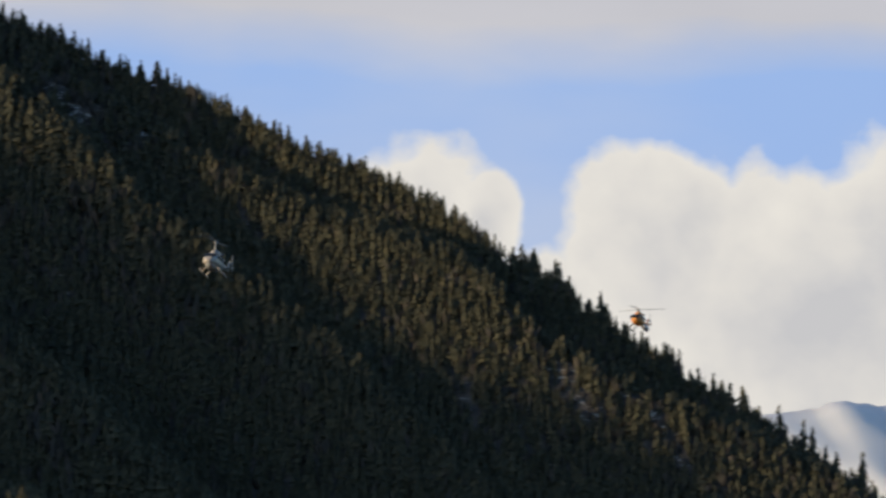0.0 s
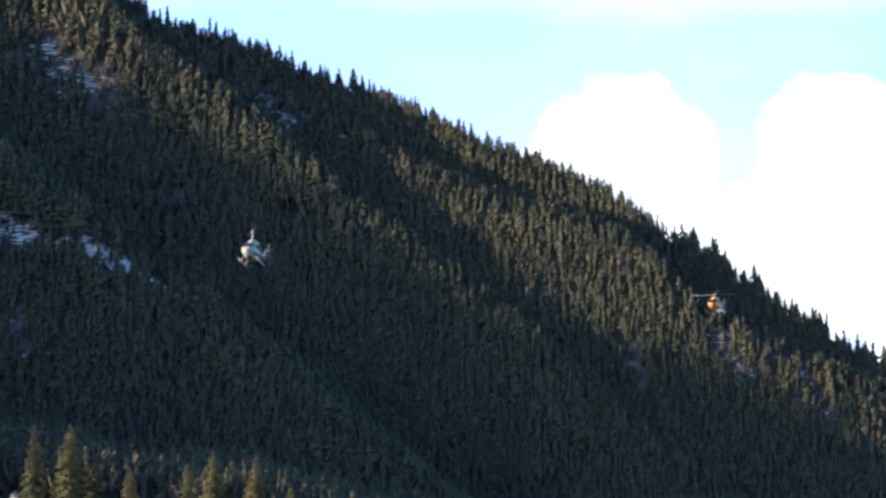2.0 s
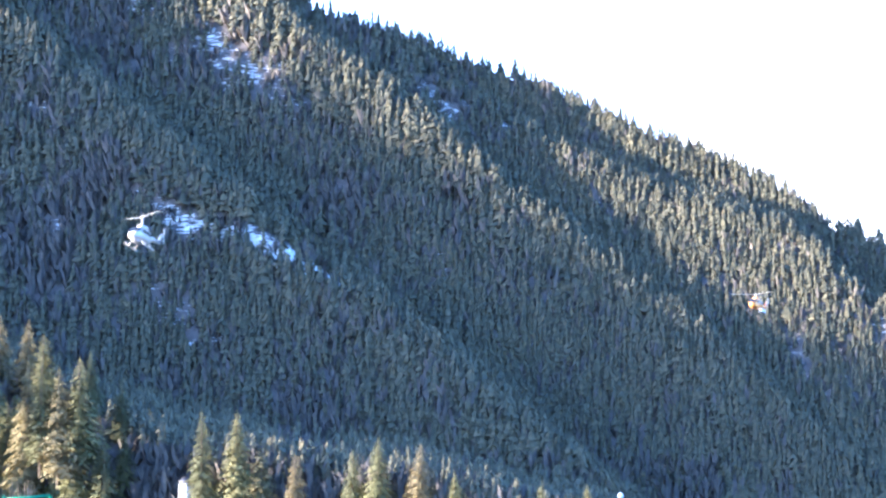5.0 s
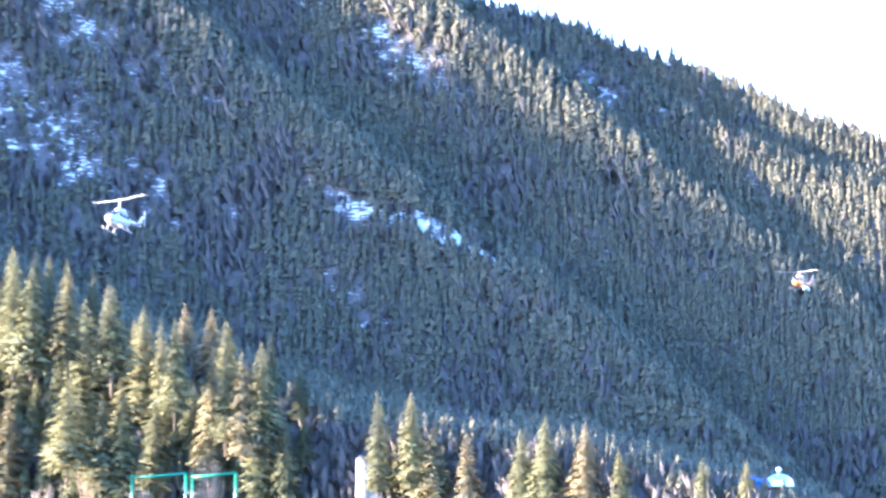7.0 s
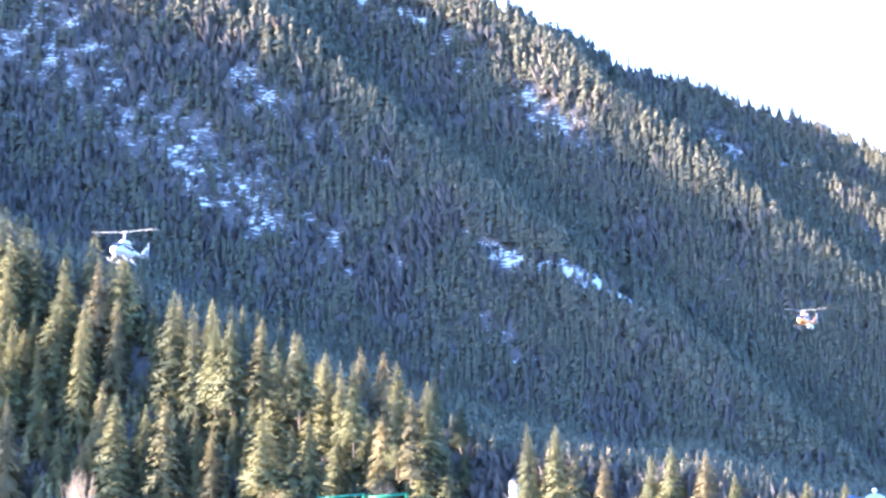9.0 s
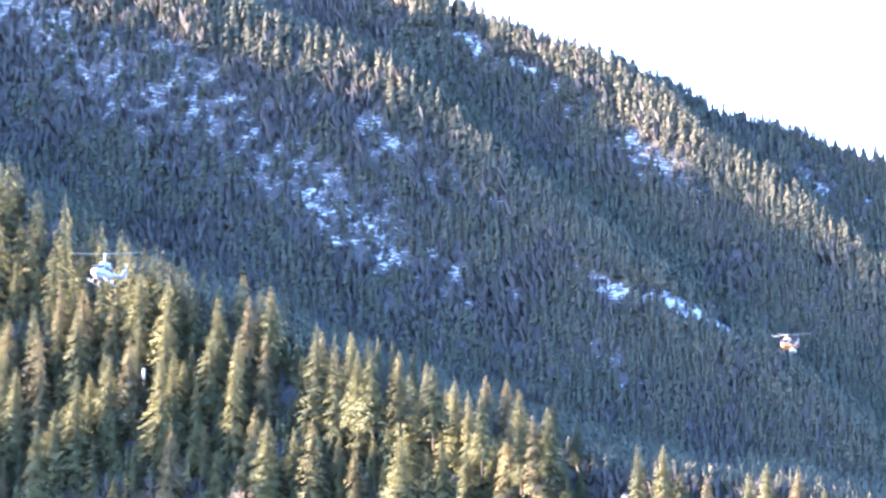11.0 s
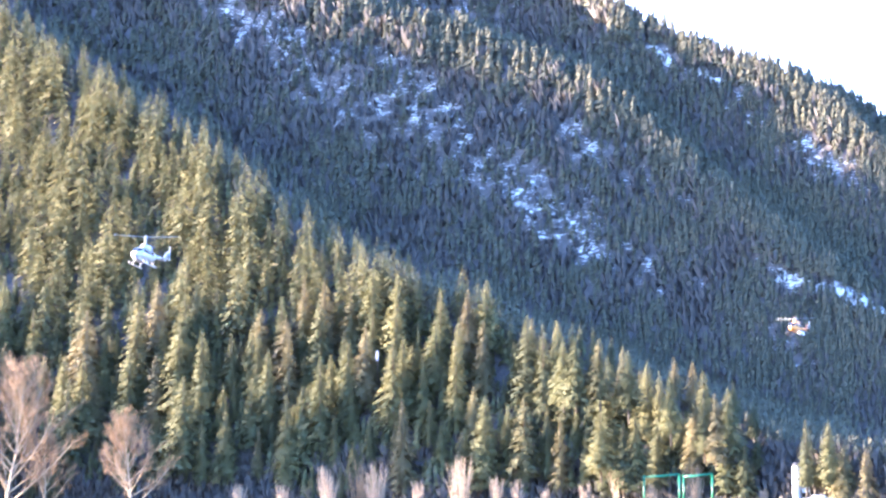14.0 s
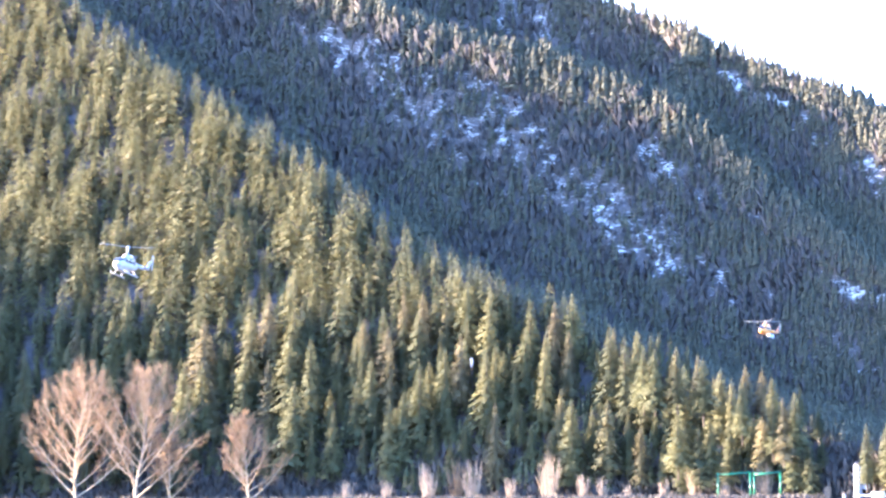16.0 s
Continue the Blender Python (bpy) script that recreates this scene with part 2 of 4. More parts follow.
HILL_GREENS = [(0.0, (0.084, 0.086, 0.041)), (0.4, (0.112, 0.110, 0.048)), (0.75, (0.138, 0.128, 0.053)), (0.97, (0.150, 0.124, 0.064))]
NEEDLES = foliage("needles", HILL_GREENS)
NEEDLES_HILL = foliage("needles_hill", HILL_GREENS, True)
NEEDLES_FAR = foliage("needles_far", [(0.0, (0.076, 0.076, 0.053)), (0.6, (0.102, 0.097, 0.062)), (1.0, (0.134, 0.118, 0.072))], True)
BARK = grainy("bark", (0.07, 0.05, 0.035), (0.20, 0.16, 0.12), 3.0, 0.9, relief=0.5, stretch=(1, 1, 0.2))
PALE_BARK = grainy("pale_bark", (0.25, 0.19, 0.12), (0.42, 0.33, 0.21), 2.0, 0.85, relief=0.3, stretch=(1, 1, 0.3))
TWIG = grainy("twig", (0.19, 0.115, 0.055), (0.34, 0.215, 0.11), 1.5, 0.85)
BRUSH = foliage("brush_twigs", [(0.0, (0.070, 0.062, 0.056)), (0.5, (0.098, 0.086, 0.076)), (1.0, (0.130, 0.110, 0.092))], True)
STRAW = grainy("dry_stem", (0.24, 0.17, 0.11), (0.42, 0.32, 0.21), 1.0, 0.9)
WHITE_PAINT = plain("white_paint", (0.42, 0.43, 0.46), 0.4)
HELI_WHITE = plain("heli_white_paint", (0.37, 0.33, 0.29), 0.35)
HELI_ORANGE = plain("heli_orange_paint", (0.68, 0.27, 0.055), 0.35)
HELI_RUST = plain("heli_rust_paint", (0.50, 0.15, 0.04), 0.35)
DARK_GLASS = plain("dark_glass", (0.02, 0.022, 0.025), 0.22, 0, 0.3)
DARK_METAL = plain("dark_metal", (0.06, 0.06, 0.065), 0.5, 0.6)
BLADE = plain("blade_paint", (0.26, 0.26, 0.26), 0.5)
GREEN_PAINT = plain("green_paint", (0.012, 0.12, 0.055), 0.4)
BLUE_PLASTIC = plain("blue_plastic", (0.02, 0.10, 0.45), 0.4)
GALVANISED = plain("galvanised_metal", (0.62, 0.64, 0.68), 0.3, 0.8)
RUST = grainy("rusty_metal", (0.10, 0.05, 0.03), (0.28, 0.16, 0.09), 3.0, 0.8, 0.3)


def slope_material():
    m, nt, b = material("forest_floor", 0.95, 0, 0.15)
    fine = noise_node(nt, 0.9, 6)
    soil = ramp(nt, fine.outputs["Fac"], [(0.3, (0.050, 0.045, 0.042)), (0.55, (0.078, 0.069, 0.064)), (0.75, (0.115, 0.098, 0.088))])
    att = nt.nodes.new("ShaderNodeAttribute")
    att.attribute_name = "snow"
    fleck = noise_node(nt, 1.8, 9, (0.36, 0.4, 2.6))
    add = nt.nodes.new("ShaderNodeMath")
    add.operation = "ADD"
    nt.links.new(att.outputs["Fac"], add.inputs[0])
    nt.links.new(fleck.outputs["Fac"], add.inputs[1])
    cover = ramp(nt, add.outputs[0], [(0.735, (0, 0, 0)), (0.775, (1, 1, 1))])
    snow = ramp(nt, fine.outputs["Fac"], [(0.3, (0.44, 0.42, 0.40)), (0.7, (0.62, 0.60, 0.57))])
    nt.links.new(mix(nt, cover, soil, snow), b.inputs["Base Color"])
    bump(nt, b, fine.outputs["Fac"], 0.6, 0.4)
    return m


SLOPE = slope_material()


def field_material():
    m, nt, b = material("field", 1.0, 0, 0.0)
    fine = noise_node(nt, 0.35, 8)
    wide = noise_node(nt, 0.03, 4)
    grass = ramp(nt, fine.outputs["Fac"], [(0.3, (0.022, 0.018, 0.016)), (0.7, (0.055, 0.044, 0.038))])
    patch = ramp(nt, wide.outputs["Fac"], [(0.66, (0, 0, 0)), (0.69, (1, 1, 1))])
    nt.links.new(mix(nt, patch, grass, (0.75, 0.76, 0.8)), b.inputs["Base Color"])
    bump(nt, b, fine.outputs["Fac"], 0.5, 0.2)
    return m


FIELD = field_material()


# ---- mesh helpers ----
def part(name, bm, mat, parent=None, label="", smooth=True):
    me = bpy.data.meshes.new(name)
    bm.to_mesh(me)
    bm.free()
    me.materials.append(mat)
    if smooth:
        for p in me.polygons:
            p.use_smooth = True
    ob = new(name, me)
    if parent:
        ob.parent = parent
    if label:
        tagged(ob, label)
    return ob


def from_arrays(name, verts, faces, mat, smooth=False, normals=None):
    me = bpy.data.meshes.new(name)
    verts = np.asarray(verts, np.float32)
    faces = np.asarray(faces, np.int32)
    k = faces.shape[1]
    me.vertices.add(len(verts))
    me.vertices.foreach_set("co", verts.ravel())
    me.loops.add(faces.size)
    me.loops.foreach_set("vertex_index", faces.ravel())
    me.polygons.add(len(faces))
    me.polygons.foreach_set("loop_start", np.arange(0, faces.size, k, dtype=np.int32))
    me.polygons.foreach_set("loop_total", np.full(len(faces), k, np.int32))
    me.polygons.foreach_set("use_smooth", np.full(len(faces), smooth, bool))
    me.update(calc_edges=True)
    me.materials.append(mat)
    if normals is not None:
        me.normals_split_custom_set_from_vertices(np.asarray(normals, np.float32))
    return new(name, me)


def outward(verts, faces, lift=0.35, rough=0.4):
    """Winds each face away from the trunk's axis, and gives the crown's soft outward normals."""
    v, f = np.asarray(verts, float), np.array(faces)
    a, b, c = v[f[:, 0]], v[f[:, 1]], v[f[:, 2]]
    flip = (np.cross(b - a, c - a) * ((a + b + c) / 3 * (1, 1, 0) + (0, 0, 1e-3))).sum(1) < 0
    f[flip] = f[flip][:, ::-1]
    n = v * (1, 1, 0)
    n = n / (np.linalg.norm(n, axis=1, keepdims=True) + 1e-6) + (0, 0, lift)
    n = n + np.random.default_rng(len(v)).normal(0, rough, n.shape)
    return v, f, n / np.linalg.norm(n, axis=1, keepdims=True)


def tube(bm, pts, radii, sides=8, cap=True):
    """A round tube along the points, with a radius at each."""
    rings = []
    for i, p in enumerate(pts):
        p = Vector(p)
        a, b = Vector(pts[max(i - 1, 0)]), Vector(pts[min(i + 1, len(pts) - 1)])
        d = (b - a).normalized()
        u = d.cross(Vector((0.31, 0.17, 0.93)) if abs(d.z) < 0.9 else Vector((1, 0, 0))).normalized()
        v = d.cross(u)
        rings.append([bm.verts.new(p + (u * math.cos(2 * math.pi * s / sides) + v * math.sin(2 * math.pi * s / sides)) * radii[i]) for s in range(sides)])
    for r0, r1 in zip(rings, rings[1:]):
        for s in range(sides):
            bm.faces.new((r0[s], r0[(s + 1) % sides], r1[(s + 1) % sides], r1[s]))
    if cap and sides > 2:
        bm.faces.new(rings[0][::-1])
        bm.faces.new(rings[-1])


def box(bm, lo, hi, bevel=0.0):
    c = [(a + b) / 2 for a, b in zip(lo, hi)]
    s = [b - a for a, b in zip(lo, hi)]
    r = bmesh.ops.create_cube(bm, size=1, matrix=Matrix.Translation(c) @ Matrix.Diagonal((*s, 1)))
    if bevel:
        edges = {e for v in r["verts"] for e in v.link_edges}
        bmesh.ops.bevel(bm, geom=list(edges), offset=bevel, segments=2, affect="EDGES", profile=0.5)


def loft(bm, sections, sides=16, squash=2.0):
    """A closed hull through sections (x, centre y, centre z, half width, half height)."""
    rings = []
    for x, cy, cz, w, h in sections:
        ring = []
        for s in range(sides):
            a = 2 * math.pi * s / sides
            c, q = math.cos(a), math.sin(a)
            e = 2.0 / squash
            ring.append(bm.verts.new((x, cy + w * math.copysign(abs(c) ** e, c), cz + h * math.copysign(abs(q) ** e, q))))
        rings.append(ring)
    for r0, r1 in zip(rings, rings[1:]):
        for s in range(sides):
            bm.faces.new((r0[s], r1[s], r1[(s + 1) % sides], r0[(s + 1) % sides]))
    bm.faces.new(rings[0])
    bm.faces.new(rings[-1][::-1])
    bmesh.ops.recalc_face_normals(bm, faces=bm.faces)


# ---- the mountainside: depth as a function of x and height ----
SKYLINE = ([-370, -250, -82.4, -58.0, -45.2, -32.1, -13.8, 3.3, 17.2, 25.7, 33.4, 42.2, 52.2, 61.2, 71.7, 80.0, 90.1, 99.5, 106.5, 111.4, 116.6, 122.2, 128.7, 137.3, 145.0, 175.8],
           [215.0, 205.0, 150.3, 135.3, 128.9, 120.8, 111.9, 106.1, 97.4, 95.6, 92.0, 88.1, 84.5, 79.6, 73.1, 69.4, 63.4, 56.1, 51.7, 46.5, 42.8, 38.5, 33.6, 27.9, 21.9, -5.0])
FOOT = ([-370, -256, -156, -96, -36, 4, 44, 94, 154], [422, 390, 364, 352, 342, 328, 314, 300, 292])
# spur: crest x, crest height, then along x the depth of the step back above the crest, and the step's rise
SPURS = {
    "near": ([-370.0, -275.0, -226.0, -176.0, -131.0, -106.0, -72.0, -35.0, -1.0, 30.0, 50.0, 85.0], [186.0, 173.0, 145.0, 110.0, 81.0, 61.0, 47.0, 29.0, 16.0, 11.0, 5.0, -11.0], [-130.0, -30.0, 50.0], [40.6, 55.6, 62.9], 8.0),
    "second": ([-370.0, -165.0, -117.0, -99.0, -88.0, -80.0, -71.0, -55.0, -43.0, -36.0, -18.0, 12.0, 44.0, 70.0], [238.0, 156.0, 131.0, 125.0, 124.0, 120.0, 115.0, 108.0, 99.0, 90.8, 74.7, 50.1, 23.1, -0.9], [-100.0, -50.0, 0.0, 60.0], [42.9, 12.2, 15.6, 20.7], 5.0),
    "third": ([-370.0, -120.0, -53.0, -42.0, -30.0, -18.0, -5.0, 8.0, 15.0, 26.0, 33.0, 40.0, 45.0, 51.0, 63.0, 75.0, 90.0, 110.0], [335.1, 177.1, 134.6, 127.6, 121.6, 114.6, 106.6, 95.6, 87.6, 79.6, 72.6, 66.6, 61.6, 55.6, 45.6, 34.6, 18.6, 1.1], [-40.0, 60.0], [12.6, 5.7], 5.0),
    "far": ([-370, 30.3, 45.8, 59.3, 75.6, 90.5, 96.7, 100.5, 113.4, 128.8, 139.6, 150, 190], [400, 85.7, 76.1, 67.0, 58.7, 53.6, 47.2, 41.8, 34.2, 27.1, 21.1, 10, -5], [20, 45], [0.0, 7.0], 4.0),
}


def crest(k, x):
    return np.interp(x, SPURS[k][0], SPURS[k][1])


def skyline(x):
    return np.interp(x, *SKYLINE)


TREELINE = ([-300, -226, -176, -148, -131, -106, -86, -71, -53, -35, -20, -1, 30, 48], [200, 155, 121, 105, 92, 71, 61, 57, 46, 38, 33.6, 23, 18.8, 12.6])


def waves(x, z, seed, size):
    """Smooth uneven ground: a few crossing waves."""
    rng = np.random.default_rng(seed)
    out = 0.0
    for _ in range(9):
        a, f, p = rng.uniform(0, math.pi), rng.uniform(0.5, 1.9) / size, rng.uniform(0, 6.28)
        out = out + np.sin((x * math.cos(a) + z * math.sin(a)) * f * 6.28 + p)
    return out / 9


def face_y(x, z):
    """Depth of the mountainside at x and height z: spurs in echelon, each stepping back above its crest."""
    x, z = np.asarray(x, float), np.asarray(z, float)
    y = np.interp(x, *FOOT) * 1.015 - 62.0 + (z - 42) * 0.367 + 0.24 * np.minimum(z - crest("near", x), 0)
    for k, (_, _, sx, depth, ramp_rise) in SPURS.items():
        u = np.clip((z - crest(k, x)) / ramp_rise, 0, 1)
        y = y + np.interp(x, sx, depth) * u * u * (3 - 2 * u)
    # unseen shoulder added on the left; it shades the foot of the near hill
    u, v = np.clip((-208 - x) / 20, 0, 1), np.clip((75 - z) / 35, 0, 1)
    y = y - 24 * u * u * (3 - 2 * u) * v * v * (3 - 2 * v)
    return y + 1.6 * waves(x, z, 5, 30) + 0.6 * waves(x, z, 6, 9)


def snow_cover(x, z):
    """How much snow lies between the trees."""
    def blob(cx, cz, rx, rz, turn=-0.62):
        dx, dz = x - cx, z - cz
        u, v = dx * math.cos(turn) + dz * math.sin(turn), -dx * math.sin(turn) + dz * math.cos(turn)
        return np.exp(-(u / rx) ** 2 - (v / rz) ** 2)
    s = -0.015 + 0.14 * waves(x, z, 11, 9) + 0.12 * waves(x, z, 12, 4)
    wide = 0.0
    # the gully's left wall, and the open slope under the second spur's crest
    for cx, cz, rx, rz, much in ((-135, 128, 17, 6, 0.24), (-153, 134, 12, 6, 0.2), (-122, 106, 22, 9, 0.18), (-98, 106, 20, 10, 0.19), (-61, 74, 18, 6, 0.19), (-54, 92, 16, 3.5, 0.27), (-77, 87, 26, 9, 0.13), (-32, 79, 8, 3, 0.16),
                                 (-41, 61, 34, 12, 0.1), (-60, 108, 26, 8, 0.1), (-102, 148, 24, 9, 0.21), (-111, 123, 20, 3, 0.2)):
        wide = wide + much * blob(cx, cz, rx, rz)
    s = s + 0.21 * np.tanh(wide / 0.22)
    # the bright strip low on the shaded face, and scraps round it
    for cx, cz, rx, rz, much in ((14, 48, 9, 2.8, 0.42), (4, 53, 6, 2.2, 0.36), (-6, 57, 7, 2, 0.32), (34, 50, 6, 2.0, 0.14), (-5, 40, 12, 5, 0.1), (36, 78, 13, 6, 0.18), (51, 60, 6, 3, 0.1), (60, 61, 5, 2, 0.11),
                                 (-38, 118, 8, 2.5, 0.27), (-25, 111, 5, 1.6, 0.27), (-10, 97, 26, 6, 0.12), (5, 84, 12, 5, 0.14), (92, 33, 14, 5, 0.11), (111, 33, 16, 6, 0.13)):
        s = s + much * blob(cx, cz, rx, rz)
    return s - 0.2 * blob(-115, 79, 55, 9, -0.75)


def mountain():
    nx, nz = 300, 96
    xs = np.linspace(-360, 190, nx)
    verts, snow = [], []
    for x in xs:
        top = float(skyline(x)) + 1.2 * float(waves(x, 0, 9, 14))
        top = max(top, 1.0)
        for i in range(nz):
            z = -2 + (top + 2) * i / (nz - 1)
            verts.append((x, float(face_y(x, z)), z))
        y = verts[-1][1]
        for back, drop in ((4, 0.5), (12, 4), (30, 14), (70, 40), (140, 90)):
            verts.append((x, y + back, max(top - drop, -2)))
    cols = nz + 5
    v = np.array(verts)
    idx = np.arange(nx * cols).reshape(nx, cols)
    f = np.stack([idx[:-1, :-1], idx[1:, :-1], idx[1:, 1:], idx[:-1, 1:]], -1).reshape(-1, 4)
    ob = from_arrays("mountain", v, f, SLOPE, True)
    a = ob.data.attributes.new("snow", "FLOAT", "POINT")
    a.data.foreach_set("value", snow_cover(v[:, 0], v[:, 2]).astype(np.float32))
    return tagged(ob, "steep shaded mountainside with brown forest floor and snow patches", "mountain", kind="structure")


mountain()


def ground_z(x, y):
    """The valley floor, and the low bench at the mountain's foot."""
    u = min(max((y - 130) / 120, 0.0), 1.0)
    return 6.4 * u * u * (3 - 2 * u) + 0.3 * float(waves(x, y, 3, 60)) - 0.3


def ground():
    bm = bmesh.new()
    nx, ny = 110, 130
    xs = [math.copysign(abs(a) ** 2.2 * 4200, a) for a in np.linspace(-1, 1, nx)]
    ys = [math.copysign(abs(a) ** 2.4 * 4200, a) + 230 for a in np.linspace(-1, 1, ny)]
    grid = [[bm.verts.new((x, y, float(ground_z(x, y)))) for y in ys] for x in xs]
    for i in range(nx - 1):
        for j in range(ny - 1):
            bm.faces.new((grid[i][j], grid[i + 1][j], grid[i + 1][j + 1], grid[i][j + 1]))
    return tagged(part("ground", bm, FIELD), "flat brown winter field with thin snow patches", "ground", kind="structure")


ground()


# ---- far hills and the sky with its clouds ----
def far_hill():
    rng = np.random.default_rng(4)
    xs = np.linspace(700, 1900, 90)
    ridge = np.interp(xs, [650, 950, 1010, 1040, 1070, 1130, 1250, 1450, 1900], [190, 250, 258, 270, 266, 264, 272, 250, 225]) + rng.normal(0, 1.0, 90)
    verts = []
    for x, r in zip(xs, ridge):
        for i in range(14):
            k = i / 13
            verts.append((x, 2250 + 260 * k + 14 * math.sin(x * 0.02 + 5 * k), -2 + (r + 2) * k ** 0.8 + (4 * math.sin(x * 0.05 + i) if 0 < i < 13 else 0)))
        verts.append((x, 2700, -2))
    idx = np.arange(90 * 15).reshape(90, 15)
    f = np.stack([idx[:-1, :-1], idx[1:, :-1], idx[1:, 1:], idx[:-1, 1:]], -1).reshape(-1, 4)
    m, nt, b = material("far_hill", 0.95, 0, 0.1)
    geo = nt.nodes.new("ShaderNodeNewGeometry")
    sep = nt.nodes.new("ShaderNodeSeparateXYZ")
    nt.links.new(geo.outputs["Position"], sep.inputs[0])
    n = noise_node(nt, 0.012, 6)
    add = nt.nodes.new("ShaderNodeMath")
    add.operation = "MULTIPLY_ADD"
    add.inputs[1].default_value = 0.005
    nt.links.new(sep.outputs["Z"], add.inputs[0])
    nt.links.new(n.outputs["Fac"], add.inputs[2])
    # distance haze is put into the hill's grey-blue base; the cap is snow
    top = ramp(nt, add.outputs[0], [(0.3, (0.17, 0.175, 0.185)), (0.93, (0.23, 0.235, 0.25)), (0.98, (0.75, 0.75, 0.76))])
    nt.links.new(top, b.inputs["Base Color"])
    return tagged(from_arrays("far_hill", verts, f, m, True), "distant hills coloured grey-blue as if by haze, with a snow-capped top", "hill", kind="structure")


far_hill()


def sky_backdrop():
    """A far sheet of evening sky: blue above, heaped cumulus below, stratus over it."""
    bm = bmesh.new()
    cols = [[bm.verts.new((x, 3700 - (x / 3000) ** 2 * 500, z)) for z in (-60, 400, 800, 1300, 1900)] for x in range(-2600, 3001, 400)]
    for a, b in zip(cols, cols[1:]):
        for i in range(4):
            bm.faces.new((a[i], b[i], b[i + 1], a[i + 1]))
    m = bpy.data.materials.new("evening_sky")
    m.use_nodes = True
    nt = m.node_tree
    nt.nodes.clear()
    out = nt.nodes.new("ShaderNodeOutputMaterial")
    em = node(nt, "ShaderNodeEmission", Strength=0.64)
    nt.links.new(em.outputs[0], out.inputs["Surface"])
    tc = nt.nodes.new("ShaderNodeTexCoord")
    sep = nt.nodes.new("ShaderNodeSeparateXYZ")
    nt.links.new(tc.outputs["Object"], sep.inputs[0])

    def math_node(op, a, b=0.0, c=0.0):
        n = nt.nodes.new("ShaderNodeMath")
        n.operation = op
        for s, v in zip(n.inputs, (a, b, c)):
            if isinstance(v, bpy.types.NodeSocket):
                nt.links.new(v, s)
            else:
                s.default_value = v
        return n.outputs[0]

    billow = noise_node(nt, 0.0062, 9, (1, 0.2, 1))
    soft = noise_node(nt, 0.0016, 5, (0.6, 0.2, 1.6))
    x, z = sep.outputs["X"], sep.outputs["Z"]

    def heap(cx, cz, rx, rz):
        u = math_node("MULTIPLY", math_node("SUBTRACT", x, cx), 1 / rx)
        v = math_node("MULTIPLY", math_node("SUBTRACT", z, cz), 1 / rz)
        return math_node("SUBTRACT", 1.0, math_node("SQRT", math_node("ADD", math_node("MULTIPLY", u, u), math_node("MULTIPLY", v, v))))

    heaps = heap(775, 620, 165, 190)
    for h in ((1175, 605, 175, 240), (1420, 495, 330, 300), (940, 450, 280, 190), (1690, 615, 330, 260), (885, 675, 70, 90)):
        heaps = math_node("MAXIMUM", heaps, heap(*h))
    edge = math_node("MULTIPLY_ADD", math_node("SUBTRACT", billow.outputs["Fac"], 0.5), 1.0, heaps)
    cumulus = ramp(nt, edge, [(0.0, (0, 0, 0)), (0.16, (1, 1, 1))])
    high = math_node("MULTIPLY_ADD", math_node("SUBTRACT", soft.outputs["Fac"], 0.5), 260.0, z)
    stratus = ramp(nt, math_node("MULTIPLY", math_node("SUBTRACT", high, 905), 0.0055), [(0.0, (0, 0, 0)), (0.55, (1, 1, 1))])
    blue = ramp(nt, math_node("MULTIPLY", z, 0.0009), [(0.25, (0.64, 0.71, 0.84)), (0.72, (0.45, 0.62, 0.94))])
    veil = ramp(nt, soft.outputs["Fac"], [(0.40, (0, 0, 0)), (0.75, (0.65, 0.65, 0.65))])
    blue = mix(nt, veil, blue, (0.72, 0.76, 0.84))
    body = ramp(nt, math_node("MULTIPLY_ADD", billow.outputs["Fac"], 0.35, math_node("MULTIPLY", edge, 0.5)), [(0.1, (1.15, 1.05, 0.86)), (0.35, (1.0, 0.92, 0.78)), (0.65, (0.78, 0.74, 0.68))])
    c = mix(nt, cumulus, blue, body)
    c = mix(nt, stratus, c, mix(nt, soft.outputs["Fac"], (0.62, 0.60, 0.60), (0.98, 0.92, 0.86)))
    nt.links.new(c, em.inputs["Color"])
    return tagged(part("backdrop", bm, m), "pale blue evening sky with heaped cream-white clouds", "sky", kind="structure")


sky_backdrop()


# ---- conifers ----
def spray(rows, faces, base, tip, width, droop, rng):
    """One bough: slim sprigs to both sides of a bent spine."""
    b, t = np.array(base), np.array(tip)
    d = t - b
    side = np.array([-d[1], d[0], 0.0])
    side = side / (np.linalg.norm(side) + 1e-9) * width
    for k in range(4):
        u = 0.28 + 0.22 * k
        root = b + d * u + np.array([0, 0, -droop * u * u])
        for s in (-1, 1):
            i = len(rows)
            reach = (1.35 - 0.9 * abs(u - 0.5)) * rng.uniform(0.7, 1.25)
            end = root + s * side * reach + d * rng.uniform(0.16, 0.36) + np.array([0, 0, rng.uniform(-1.1, 0.35) * droop])
            rows += [root - d * 0.09 + np.array([0, 0, 0.03 * width]), root + d * 0.10 + np.array([0, 0, rng.uniform(-0.3, 0.3) * width]), end]
            faces.append((i, i + 1, i + 2))


